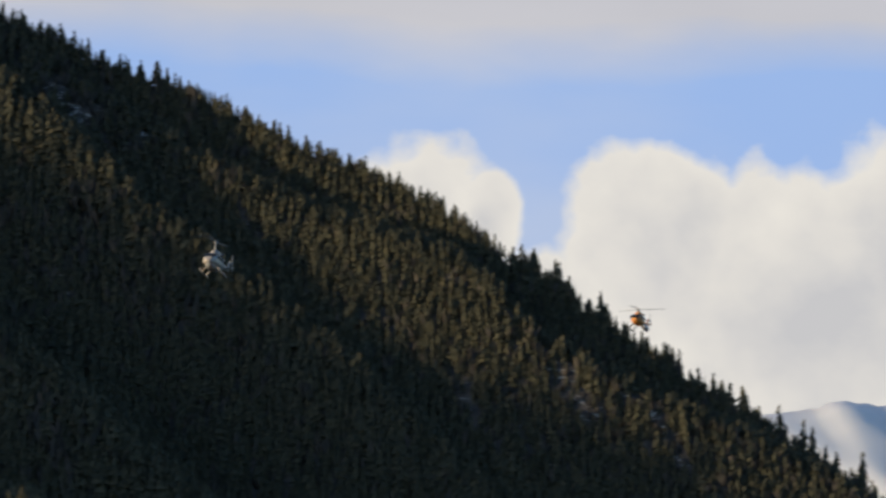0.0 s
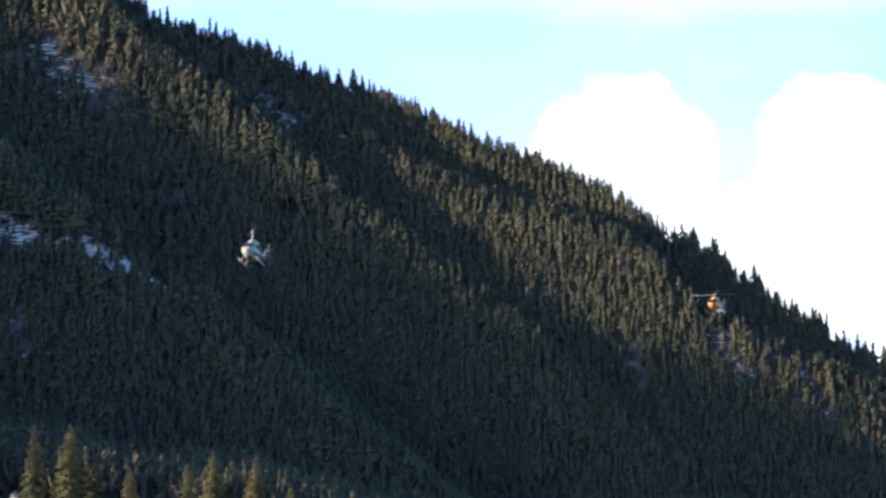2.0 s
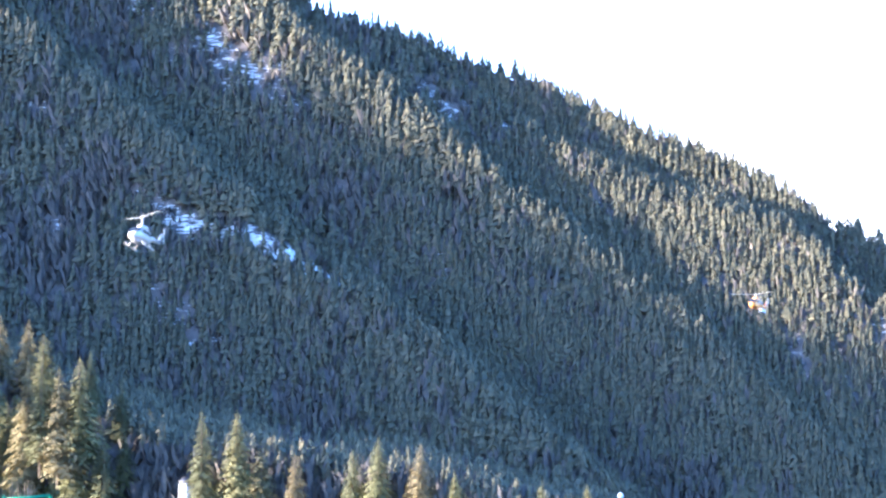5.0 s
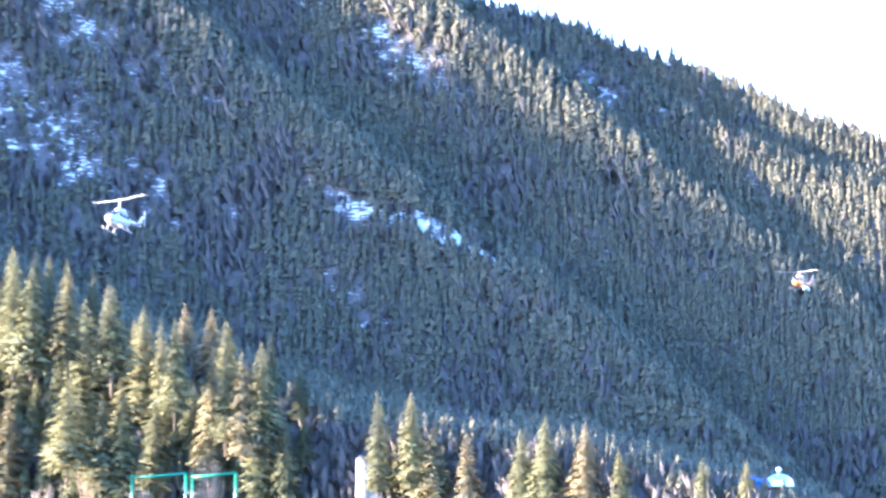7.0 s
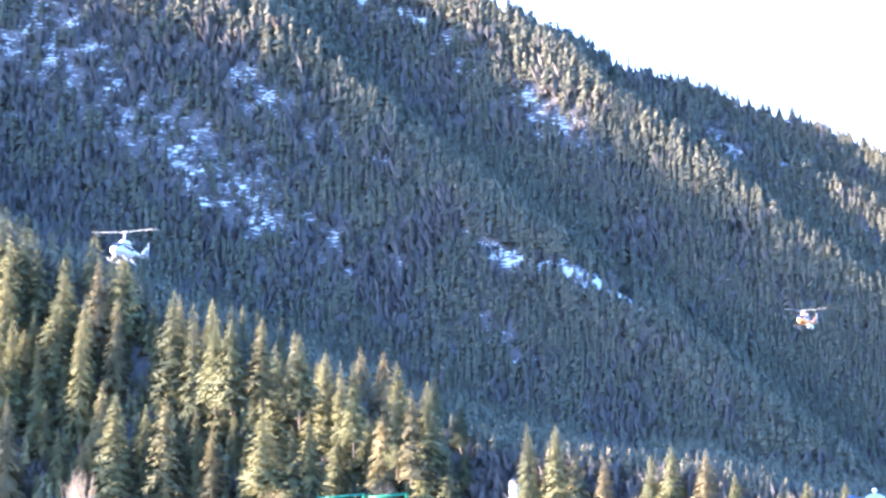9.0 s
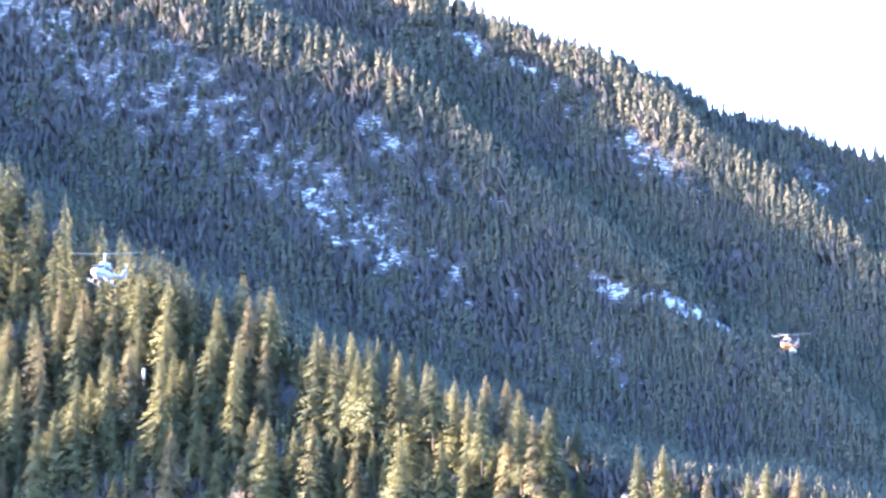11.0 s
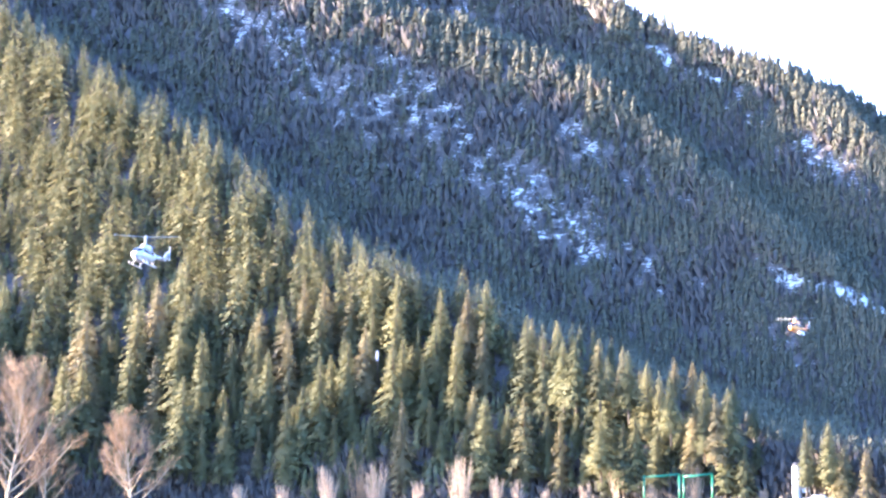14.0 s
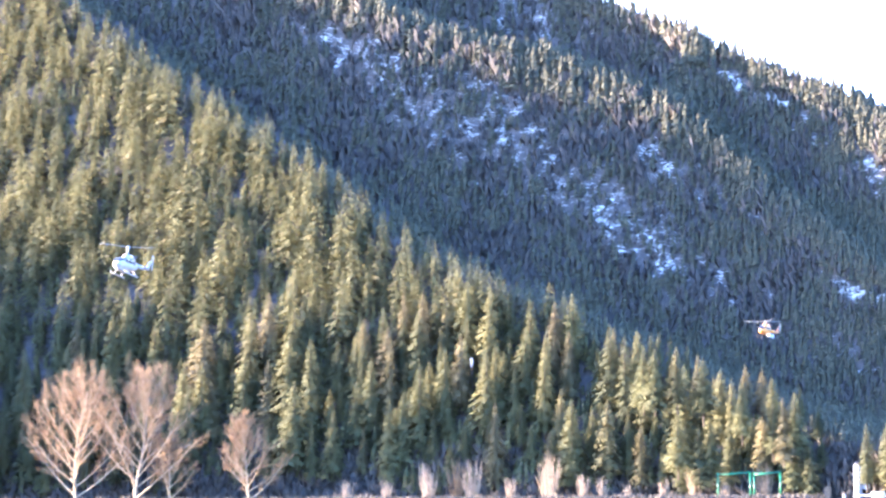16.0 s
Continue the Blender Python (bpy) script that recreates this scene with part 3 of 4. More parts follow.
def crown_arrays(seed, levels=26, boughs=9, girth=0.15, bare=0.14, ragged=0.35):
    """A unit-high spruce crown: whorls of drooping boughs, narrower towards the top."""
    rng = np.random.default_rng(seed)
    rows, faces = [], []
    lean = rng.uniform(0, 6.28)
    for k in range(levels):
        u = k / (levels - 1)
        z = bare + (0.985 - bare) * u ** 0.92
        r = girth * ((1 - u) ** 0.78) * (0.55 + 0.45 * min(1, u * 5 + 0.3)) + 0.006
        n = max(4, int(boughs * (1 - 0.45 * u)))
        turn = rng.uniform(0, 6.28)
        for j in range(n):
            if rng.random() < 0.10 * ragged / 0.35:
                continue
            a = turn + 6.283 * j / n + rng.uniform(-0.3, 0.3)
            q = r * rng.uniform(1 - ragged, 1 + ragged * 0.45) * (1 + 0.15 * math.cos(a - lean))
            zz = z + rng.uniform(-0.012, 0.012)
            spray(rows, faces, (0, 0, zz + 0.25 * q), (q * math.cos(a), q * math.sin(a), zz - q * rng.uniform(0.05, 0.4)), q * rng.uniform(0.18, 0.30), q * 0.20, rng)
    i = len(rows)
    rows += [np.array((0.004, 0, 0.95)), np.array((-0.003, 0.004, 0.95)), np.array((-0.003, -0.004, 0.95)), np.array((0, 0, 1.0))]
    faces += [(i, i + 1, i + 3), (i + 1, i + 2, i + 3), (i + 2, i, i + 3)]
    return np.array(rows), np.array(faces)


def small_tree(seed):
    """A distant conifer, unit-high: ragged drooping boughs, one face each."""
    rng = np.random.default_rng(seed)
    rows, faces = [], []
    slim = rng.uniform(0.13, 0.20)
    for k in range(8):
        u = k / 8
        r = slim * (1 - u) ** 0.75 + 0.012
        n = 4 if k < 6 else 3
        turn = rng.uniform(0, 6.28)
        for j in range(n):
            a = turn + 6.283 * j / n + rng.uniform(-0.4, 0.4)
            z = 0.08 + 0.9 * u + rng.uniform(-0.04, 0.04)
            half, q = rng.uniform(0.45, 0.85), r * rng.uniform(0.6, 1.3)
            i = len(rows)
            rows += [(0.1 * q * math.cos(a), 0.1 * q * math.sin(a), min(z + rng.uniform(0.14, 0.24), 1.0)),
                     (q * math.cos(a - half), q * math.sin(a - half), z + rng.uniform(-0.03, 0.03)), (q * math.cos(a + half), q * math.sin(a + half), z + rng.uniform(-0.03, 0.03))]
            faces.append((i, i + 1, i + 2))
    return np.array(rows), np.array(faces)


def bare_bush(seed):
    """A leafless bush, unit-high: thin upright blades of twigs."""
    rng = np.random.default_rng(seed)
    rows, faces = [], []
    for _ in range(11):
        a, r, h = rng.uniform(0, 6.28), rng.uniform(0.08, 0.38), rng.uniform(0.55, 1.0)
        w = rng.uniform(0.03, 0.075)
        t = rng.uniform(0, 6.28)
        i = len(rows)
        rows += [(0.05 * math.cos(a), 0.05 * math.sin(a), 0), (r * 0.6 * math.cos(a) + w * math.cos(t), r * 0.6 * math.sin(a) + w * math.sin(t), h * 0.55),
                 (r * 0.6 * math.cos(a) - w * math.cos(t), r * 0.6 * math.sin(a) - w * math.sin(t), h * 0.6), (r * math.cos(a), r * math.sin(a), h)]
        faces += [(i, i + 1, i + 2), (i + 1, i + 3, i + 2)]
    return np.array(rows), np.array(faces)


def scatter(name, templates, spots, mat, label, category, seed=1):
    """Joins copies of the templates at spots (x, y, z, height, girth) into one mesh."""
    rng = np.random.default_rng(seed)
    vs, fs, ns, base = [], [], [], 0
    ready = [outward(*t, 0.35, 0.15 if len(t[0]) < 200 else 0.45) for t in templates]
    for x, y, z, h, g in spots:
        v, f, n = ready[int(rng.integers(len(ready)))]
        a = rng.uniform(0, 6.28)
        c, s = math.cos(a) * h * g, math.sin(a) * h * g
        tilt = rng.normal(0, 0.025, 2)
        vv = np.empty_like(v, dtype=float)
        vv[:, 0] = v[:, 0] * c - v[:, 1] * s + x + v[:, 2] * h * tilt[0]
        vv[:, 1] = v[:, 0] * s + v[:, 1] * c + y + v[:, 2] * h * tilt[1]
        vv[:, 2] = v[:, 2] * h + z
        ca, sa = math.cos(a), math.sin(a)
        ns.append(np.stack([n[:, 0] * ca - n[:, 1] * sa, n[:, 0] * sa + n[:, 1] * ca, n[:, 2]], 1))
        vs.append(vv)
        fs.append(f + base)
        base += len(v)
    ob = from_arrays(name, np.concatenate(vs), np.concatenate(fs), mat, True, np.concatenate(ns))
    return tagged(ob, label, category, kind="stuff")


def slope_spots():
    """Places for the forest on the mountainside: dense, but for the snowy clearings."""
    rng = np.random.default_rng(21)
    n = 145000
    x = rng.uniform(-260, 160, n)
    top = skyline(x)
    z = rng.uniform(0, 1, n) * (top + 0.3)
    tilt = (face_y(x, z + 0.5) - face_y(x, z - 0.5))
    area = np.minimum(np.sqrt(1 + tilt ** 2) / 1.08, 3.0)
    s = snow_cover(x, z)
    edge = np.minimum(np.abs(z - crest("second", x)), np.abs(z - crest("third", x)))
    clump = 0.5 + 0.9 * waves(x, z, 31, 11)
    keep = np.clip(0.75 + 0.5 * clump - 3.0 * np.maximum(s + 0.02, 0), 0.03, 1.0)
    keep = np.where((edge < 9) | (top - z < 4), 1.0, keep)
    keep = np.where(s > 0.10, 0.26, keep)
    keep = np.where(s > 0.24, 0.05, keep)
    thin = np.clip(0.35 + 1.9 * waves(x, z, 32, 30), 0, 1) * np.clip((70 - x) / 40, 0, 1)
    keep = keep * (1 - 0.82 * thin * (edge > 7))
    keep = keep * area * (top / 130) * np.interp(x, [-185, -60, -20, 30, 145], [0.18, 0.28, 0.55, 0.85, 0.95])
    ok = (z > crest("near", x) + np.interp(x, [-60, -20, 90], [-3, -1, -1])) & (top > 3) & (z > 0.3)
    y = face_y(x, z)
    h = np.interp(x, [-150, -60, 0, 50, 120], [5.0, 4.5, 3.9, 3.3, 2.9]) * rng.uniform(0.5, 1.25, n) * np.where(edge < 9, 1.3, 1.0) * np.where(s > 0.10, 0.75, 1.0)
    roll = rng.random(n)
    g = rng.uniform(0.85, 1.35, n)
    pick = ok & (roll < keep)
    trees = [(x[i], y[i] + 0.1, z[i] - 0.35, h[i], g[i]) for i in np.nonzero(pick)[0]]
    brush = ok & ~pick & (rng.random(n) < np.where(s > 0.10, 0.10, 0.06 + 0.36 * thin))
    bushes = [(x[i], y[i], z[i] - 0.2, h[i] * 0.75, 1.3) for i in np.nonzero(brush)[0]]
    for a in np.arange(-110, 150, 0.8):
        xx = a + rng.uniform(-0.5, 0.5)
        zz = float(skyline(xx)) + 1.2 * float(waves(xx, 0, 9, 14))
        if zz > 2:
            hh = float(np.interp(xx, [-110, 0, 50, 90, 104, 132], [3.6, 3.0, 2.6, 3.2, 5.0, 5.2])) * rng.choice([0.5, 0.8, 1.0, 1.3], p=[0.35, 0.4, 0.18, 0.07])
            trees.append((xx, float(face_y(xx, zz)) + rng.uniform(0, 3), zz - 0.5, hh, rng.uniform(0.9, 1.4)))
    return trees, bushes


slope_trees, slope_bushes = slope_spots()
brush_rng = np.random.default_rng(77)
for _ in range(4200):
    bx, bz = brush_rng.uniform(-215, 75), brush_rng.uniform(5.5, 17)
    slope_bushes.append((bx, float(face_y(bx, bz)) - 0.3, bz - 0.3, brush_rng.uniform(1.2, 3.6), 1.5))
for _ in range(900):
    bx, by = brush_rng.uniform(-215, 60), brush_rng.uniform(250, 290)
    if brush_rng.random() < 0.5:
        continue
    if by < float(face_y(bx, 7)):
        slope_bushes.append((bx, by, ground_z(bx, by) - 0.2, brush_rng.uniform(0.8, 2.4), 1.6))
for _ in range(1500):
    bx, by = brush_rng.uniform(-205, -6), brush_rng.uniform(232, 253)
    slope_bushes.append((bx, by, ground_z(bx, by) - 0.2, brush_rng.uniform(0.6, 1.7), 1.7))
scatter("slope_forest", [small_tree(s) for s in range(12)], slope_trees, NEEDLES_FAR, "dense dark conifer forest covering the mountainside", "forest", 2)
scatter("slope_brush", [bare_bush(s) for s in range(8)], slope_bushes, BRUSH, "leafless grey-brown brush among the snow patches", "brush", 3)


def conifer(seed, girth, bare, levels, ragged):
    """A big spruce, unit-high, to be copied: an Empty with trunk and crown."""
    ob = new("conifer")
    tagged(ob, "tall olive-green conifer with drooping boughs on the hillside", "tree", "conifers on the near hill")
    bm = bmesh.new()
    tube(bm, [(0, 0, -0.08), (0.001, 0, 0.25), (0.002, 0.001, 0.6), (0, 0, 0.97)], [0.0115, 0.0095, 0.006, 0.0012], 7)
    part("trunk", bm, BARK, ob)
    v, f = crown_arrays(seed, levels, 16, girth, bare, ragged)
    v, f, n = outward(v, f)
    c = from_arrays("crown", v, f, NEEDLES, True, n)
    c.parent = ob
    return ob


KINDS = [conifer(101, 0.165, 0.08, 46, 0.40), conifer(102, 0.185, 0.06, 44, 0.45), conifer(103, 0.140, 0.12, 48, 0.40), conifer(104, 0.155, 0.18, 42, 0.50), conifer(105, 0.175, 0.10, 42, 0.55), conifer(106, 0.130, 0.08, 48, 0.50)]
used = set()


def plant(i, x, y, z, h, g=1.0, turn=0.0):
    m = pose(x, y, z, 0, 0, turn) @ Matrix.Diagonal((h * g, h * g, h, 1))
    if i in used:
        ob = copy_thing(KINDS[i], pose(0, 0, 0))
    else:
        ob = KINDS[i]
        used.add(i)
    ob.matrix_basis = m
    return ob


def near_hill():
    rng = np.random.default_rng(8)
    # the row of tall trees at the foot of the hill: x and tip height
    row = [(-38.7, 25.5), (-34.2, 22.8), (-31.7, 25.0), (-24.7, 32.6), (-18.1, 29.2), (-15.9, 27.9), (-13.4, 29.1), (-14.1, 20.7), (-10.1, 18.9), (2.0, 22.3), (6.3, 22.1), (9.2, 18.2), (13.2, 16.7), (20.1, 17.0),
           (23.2, 18.5), (28.1, 17.6), (32.0, 14.1), (26.2, 11.8), (42.1, 12.9), (47.2, 12.4), (-43.5, 39.5), (-38.7, 39.6), (-46.0, 39.6), (-33.0, 37.0)]
    taken = []
    for x, tip in row:
        near = float(np.interp(x, [-12, 0], [0.964, 0.974]))
        x, tip = 14.5 + (x - 14.5) * near, 3.7 + (tip - 3.7) * near
        zb = max(6.0, min(float(crest("near", x)) - 2, tip - 13))
        plant(int(rng.integers(6)), x, min(float(face_y(x, zb)), float(np.interp(x, [-12, 0], [258, 254]))), zb - 0.5, tip - zb + 0.5, rng.uniform(1.0, 1.3) * (1.0 if tip - zb > 15 else 1.15), rng.uniform(0, 360))
        taken.append((x, zb))
    spots = []
    for _ in range(8000):
        x = rng.uniform(-248, -6)
        c = float(crest("near", x))
        z = rng.uniform(7.0, max(c, 6) + 2.0)
        if z > 172 or (z < 10 and -150 < x < -100) or (x > -30 and z < 8):
            continue
        gap = 3.7 + 1.0 * float(np.interp(z, [0, 60], [1, 0]))
        if any((x - a) ** 2 + ((z - b) * 1.15) ** 2 < gap ** 2 for a, b in taken):
            continue
        taken.append((x, z))
        h = float(np.interp(z, [0, 20, 60, 120], [16.5, 16.5, 16, 15])) * rng.choice([0.5, 0.7, 0.9, 1.05, 1.25]) * rng.uniform(0.9, 1.1)
        if c - z < 4:
            h = min(h, 13.5) * rng.uniform(0.8, 1.0)
        h = min(h, float(np.interp(x, *TREELINE)) + 2.0 - z + rng.uniform(-2.5, 0.6))
        if h < 5.5:
            continue
        spots.append((z, x, h))
    spots.sort()
    far = []
    count = 0
    for z, x, h in spots:
        y = float(face_y(x, z))
        if count < 238 and x > -240:
            plant(int(rng.integers(6)), x, y, z - 0.5, h, rng.uniform(0.95, 1.35), rng.uniform(0, 360))
            count += 1
        else:
            far.append((x, y, z - 0.5, h, rng.uniform(0.95, 1.35)))
    # unseen trees added on the flat beyond the cottonwoods to shade the hill's foot
    for i in range(34):
        x, y = -212 - 0.9 * i + rng.uniform(-1, 1), 253 + (i * 13) % 46
        plant(int(rng.integers(6)), x, y, ground_z(x, y) - 0.3, rng.uniform(29, 36), 1.15, rng.uniform(0, 360))
    under = []
    for _ in range(2800):
        x = rng.uniform(-240, -10)
        c = float(crest("near", x))
        z = rng.uniform(8.0, max(c - 4, 8.5))
        if z < 165 and not (z < 11 and -150 < x < -100):
            under.append((x, float(face_y(x, z)), z - 0.4, rng.uniform(2.5, 6.0), rng.uniform(1.2, 1.7)))
    scatter("hill_undergrowth", [small_tree(s) for s in range(31, 37)], under, NEEDLES_HILL, "young olive-green conifers filling gaps on the hillside", "forest", 13)
    scatter("hill_forest", [crown_arrays(s, 26, 10, 0.16, 0.08, 0.45) for s in range(201, 207)], far, NEEDLES_HILL, "sunlit olive-green conifers on the upper hillside", "forest", 9)


near_hill()


# ---- bare trees and dry bushes at the foot of the hill ----
def bare_tree(name, seed, x, y, height, spread, label, forks=5, bark=PALE_BARK, twig=TWIG):
    rng = random.Random(seed)
    ob = tagged(new(name), label, "tree")
    trunk, limbs, twigs = bmesh.new(), bmesh.new(), bmesh.new()

    def stem(bm, p, d, length, r, steps, sides, lift, wobble):
        """One bent, tapering stem; gives its points and radii."""
        pts, radii = [p], [r]
        for k in range(steps):
            d = (d + Vector((rng.uniform(-1, 1), rng.uniform(-1, 1), rng.uniform(-0.6, 0.6))) * wobble + Vector((0, 0, lift))).normalized()
            p = p + d * length / steps
            pts.append(p)
            radii.append(r * (1 - 0.75 * (k + 1) / steps))
        tube(bm, pts, radii, sides, False)
        return pts, radii

    def along(pts, radii, u):
        i = min(int(u * (len(pts) - 1)), len(pts) - 2)
        f = u * (len(pts) - 1) - i
        return pts[i].lerp(pts[i + 1], f), radii[i] + (radii[i + 1] - radii[i]) * f, (pts[i + 1] - pts[i]).normalized()

    def sideways(d, angle):
        a = d.cross(Vector((rng.uniform(-1, 1), rng.uniform(-1, 1), rng.uniform(-0.3, 0.3)))).normalized()
        return (d * math.cos(angle) + a * math.sin(angle)).normalized()

    pts, radii = stem(trunk, Vector((0, 0, -0.5)), Vector((rng.uniform(-0.06, 0.06), 0, 1)).normalized(), height * 0.86, height * 0.0125, 9, 7, 0.05, 0.10)
    for j in range(forks):
        u = 0.05 + 0.88 * (j + rng.random() * 0.8) / forks
        q, r0, d = along(pts, radii, u)
        turn = j * 2.4 + rng.uniform(-0.5, 0.5)
        open_angle = (1.0 - 0.6 * u) * spread
        nd = Vector((math.cos(turn) * math.sin(open_angle), math.sin(turn) * math.sin(open_angle), math.cos(open_angle)))
        lp, lr = stem(limbs, q, nd, height * (0.66 - 0.48 * u) * rng.uniform(0.85, 1.1), max(r0 * 0.62, 0.07), 6, 5, 0.07, 0.10)
        for k in range(13):
            q1, r1, d1 = along(lp, lr, 0.2 + 0.8 * (k + rng.random()) / 13)
            bp, br = stem(limbs if k % 2 else twigs, q1, sideways(d1, rng.uniform(0.4, 0.8)), height * rng.uniform(0.07, 0.14), max(r1 * 0.55, 0.035), 4, 4, 0.08, 0.14)
            for _ in range(9):
                q2, r2, d2 = along(bp, br, rng.uniform(0.15, 1.0))
                tp, tr = stem(twigs, q2, sideways(d2, rng.uniform(0.3, 0.8)), height * rng.uniform(0.03, 0.06), 0.034, 2, 3, 0.12, 0.16)
                for _ in range(2):
                    q3, r3, d3 = along(tp, tr, rng.uniform(0.2, 0.9))
                    stem(twigs, q3, sideways(d3, 0.6), height * 0.03, 0.026, 1, 3, 0.1, 0.1)
    part("trunk", trunk, bark, ob)
    part("branch_frame", limbs, bark, ob)
    part("twig_crown", twigs, twig, ob, "fine reddish-brown leafless twigs")
    ob.location = (x, y, ground_z(x, y))
    return ob


bare_tree("bare_tree", 3, -171.5, 256, 30, 1.1, "large leafless cottonwood with pale bark and reddish twigs", 26)
bare_tree("bare_tree", 5, -157.5, 256, 30.5, 1.1, "large leafless cottonwood with forked pale trunk", 26)
bare_tree("bare_tree", 8, -131.0, 256, 19.5, 1.1, "smaller leafless cottonwood with orange-brown twigs", 24)
bare_tree("bare_tree", 12, -150, 258, 16, 1.0, "slender leafless young tree beside the cottonwoods", 14)


def dry_bush(x, y, h, seed, z=0.0, mat=None):
    rng = random.Random(seed)
    bm = bmesh.new()
    for _ in range(46):
        a, r = rng.uniform(0, 6.28), rng.uniform(0.03, 0.34) * h
        hh = h * rng.uniform(0.45, 1.0)
        foot = Vector((r * 0.45 * math.cos(a + 0.6), r * 0.45 * math.sin(a + 0.6), -0.3))
        top = Vector((r * math.cos(a), r * math.sin(a), hh))
        mid = foot.lerp(top, 0.5) + Vector((rng.uniform(-0.03, 0.03), rng.uniform(-0.03, 0.03), 0)) * h
        tube(bm, [foot, mid, top], [0.06, 0.045, 0.016], 4, False)
        for _ in range(6):
            q = mid.lerp(top, rng.uniform(-0.5, 0.9))
            tube(bm, [q, q + Vector((rng.uniform(-0.07, 0.07), rng.uniform(-0.07, 0.07), rng.uniform(0.05, 0.14))) * h], [0.03, 0.012], 3, False)
    ob = part("dry_bush", bm, mat or STRAW, None, "upright straw-coloured leafless bush at the forest edge")
    tagged(ob, category="bush", group="dry bushes at the forest edge")
    ob.location = (x, y, z)
    return ob


for i, (bx, bh) in enumerate([(-64, 10.0), (-33.4, 9.2), (-81.4, 8.6), (-57.2, 6.1), (-90.8, 8.7), (-19, 7.5), (-47.5, 3.3), (-40, 4), (-73, 5), (-100, 5), (-27, 4), (-10, 3), (-6, 3), (16, 3), (36, 3.3), (-53, 5), (-109, 5)]):
    dry_bush(bx, 257 + (i % 3), bh, 40 + i, 6.1)
for i, (bx, bh) in enumerate([(-11.5, 11.5), (-26, 12), (-9.5, 9), (5, 8.5), (10, 6), (-70, 10), (-95, 10)]):
    dry_bush(bx + 8, 269 + (i % 2) * 0.6, bh, 80 + i, 6.1, TWIG)


dry_bush(2.2, 262, 10.6, 97, 6.1, TWIG)


# ---- the yard at the foot of the hill ----
def vent_stack():
    ob = tagged(new("vent_stack"), "tall white painted vent stack with a dark metal collar", "chimney")
    bm = bmesh.new()
    tube(bm, [(0, 0, 0), (0, 0, 7.2)], [0.92, 0.80], 20)
    part("pipe", bm, WHITE_PAINT, ob)
    bm = bmesh.new()
    tube(bm, [(0, 0, 7.2), (0, 0, 7.6), (0, 0, 7.65), (0, 0, 7.9)], [0.86, 0.86, 0.55, 0.50], 16)
    part("collar", bm, DARK_METAL, ob)
    bm = bmesh.new()
    box(bm, (0.8, -0.3, 2.2), (2.3, 0.3, 3.4), 0.08)
    part("junction_box", bm, WHITE_PAINT, ob)
    ob.location = (0.4, 256, 5.7)


vent_stack()


def white_railing():
    ob = tagged(new("white_railing"), "white painted pipe railing with rounded panels", "railing")
    ob.location = (7.4, 0, 5.9)
    for k, x in enumerate((-9.8, -6.8, -1.6, 4.6, 10.8, 17.0)):
        bm = bmesh.new()
        box(bm, (x - 0.28, 253.75, -0.5), (x + 0.28, 254.25, 1.1 if k else 0.9), 0.1)
        part("post", bm, WHITE_PAINT, ob)
    for z in (0.75, 0.05):
        bm = bmesh.new()
        tube(bm, [(-7.0, 254, z - 0.2), (-6.4, 254, z), (0, 254, z + 0.1), (18, 254, z + 0.1)], [0.22] * 4, 10)
        part("rail", bm, WHITE_PAINT, ob)
    for x in (-4.2, 0.8, 6.2, 11.8):
        bm = bmesh.new()
        box(bm, (x, 253.5, -0.4), (x + 2.6, 253.7, 1.5), 0.09)
        box(bm, (x + 0.35, 253.42, 0), (x + 2.25, 253.49, 1.2), 0.03)
        part("panel", bm, WHITE_PAINT, ob)


white_railing()


def green_frame():
    ob = tagged(new("green_frame"), "green painted steel gate frame with open bays", "frame")
    ob.location = (8.0, 0, 6.0)
    for x0, x1 in ((-36.3, -29.6), (-28.8, -23.4)):
        for x in (x0, x1):
            bm = bmesh.new()
            tube(bm, [(x, 256, -0.5), (x, 256, 5.6)], [0.2, 0.2], 8)
            part("upright", bm, GREEN_PAINT, ob)
        for z in (5.2, -0.1):
            bm = bmesh.new()
            tube(bm, [(x0, 256, z), ((x0 + x1) / 2, 256, z + 0.15), (x1, 256, z + 0.45)], [0.2] * 3, 8)
            part("crossbar", bm, GREEN_PAINT, ob)
    bm = bmesh.new()
    tube(bm, [(-30, 256, 0), (-29.2, 256, 1.8), (-28.4, 256, 0)], [0.14] * 3, 6)
    part("brace", bm, GREEN_PAINT, ob)


green_frame()


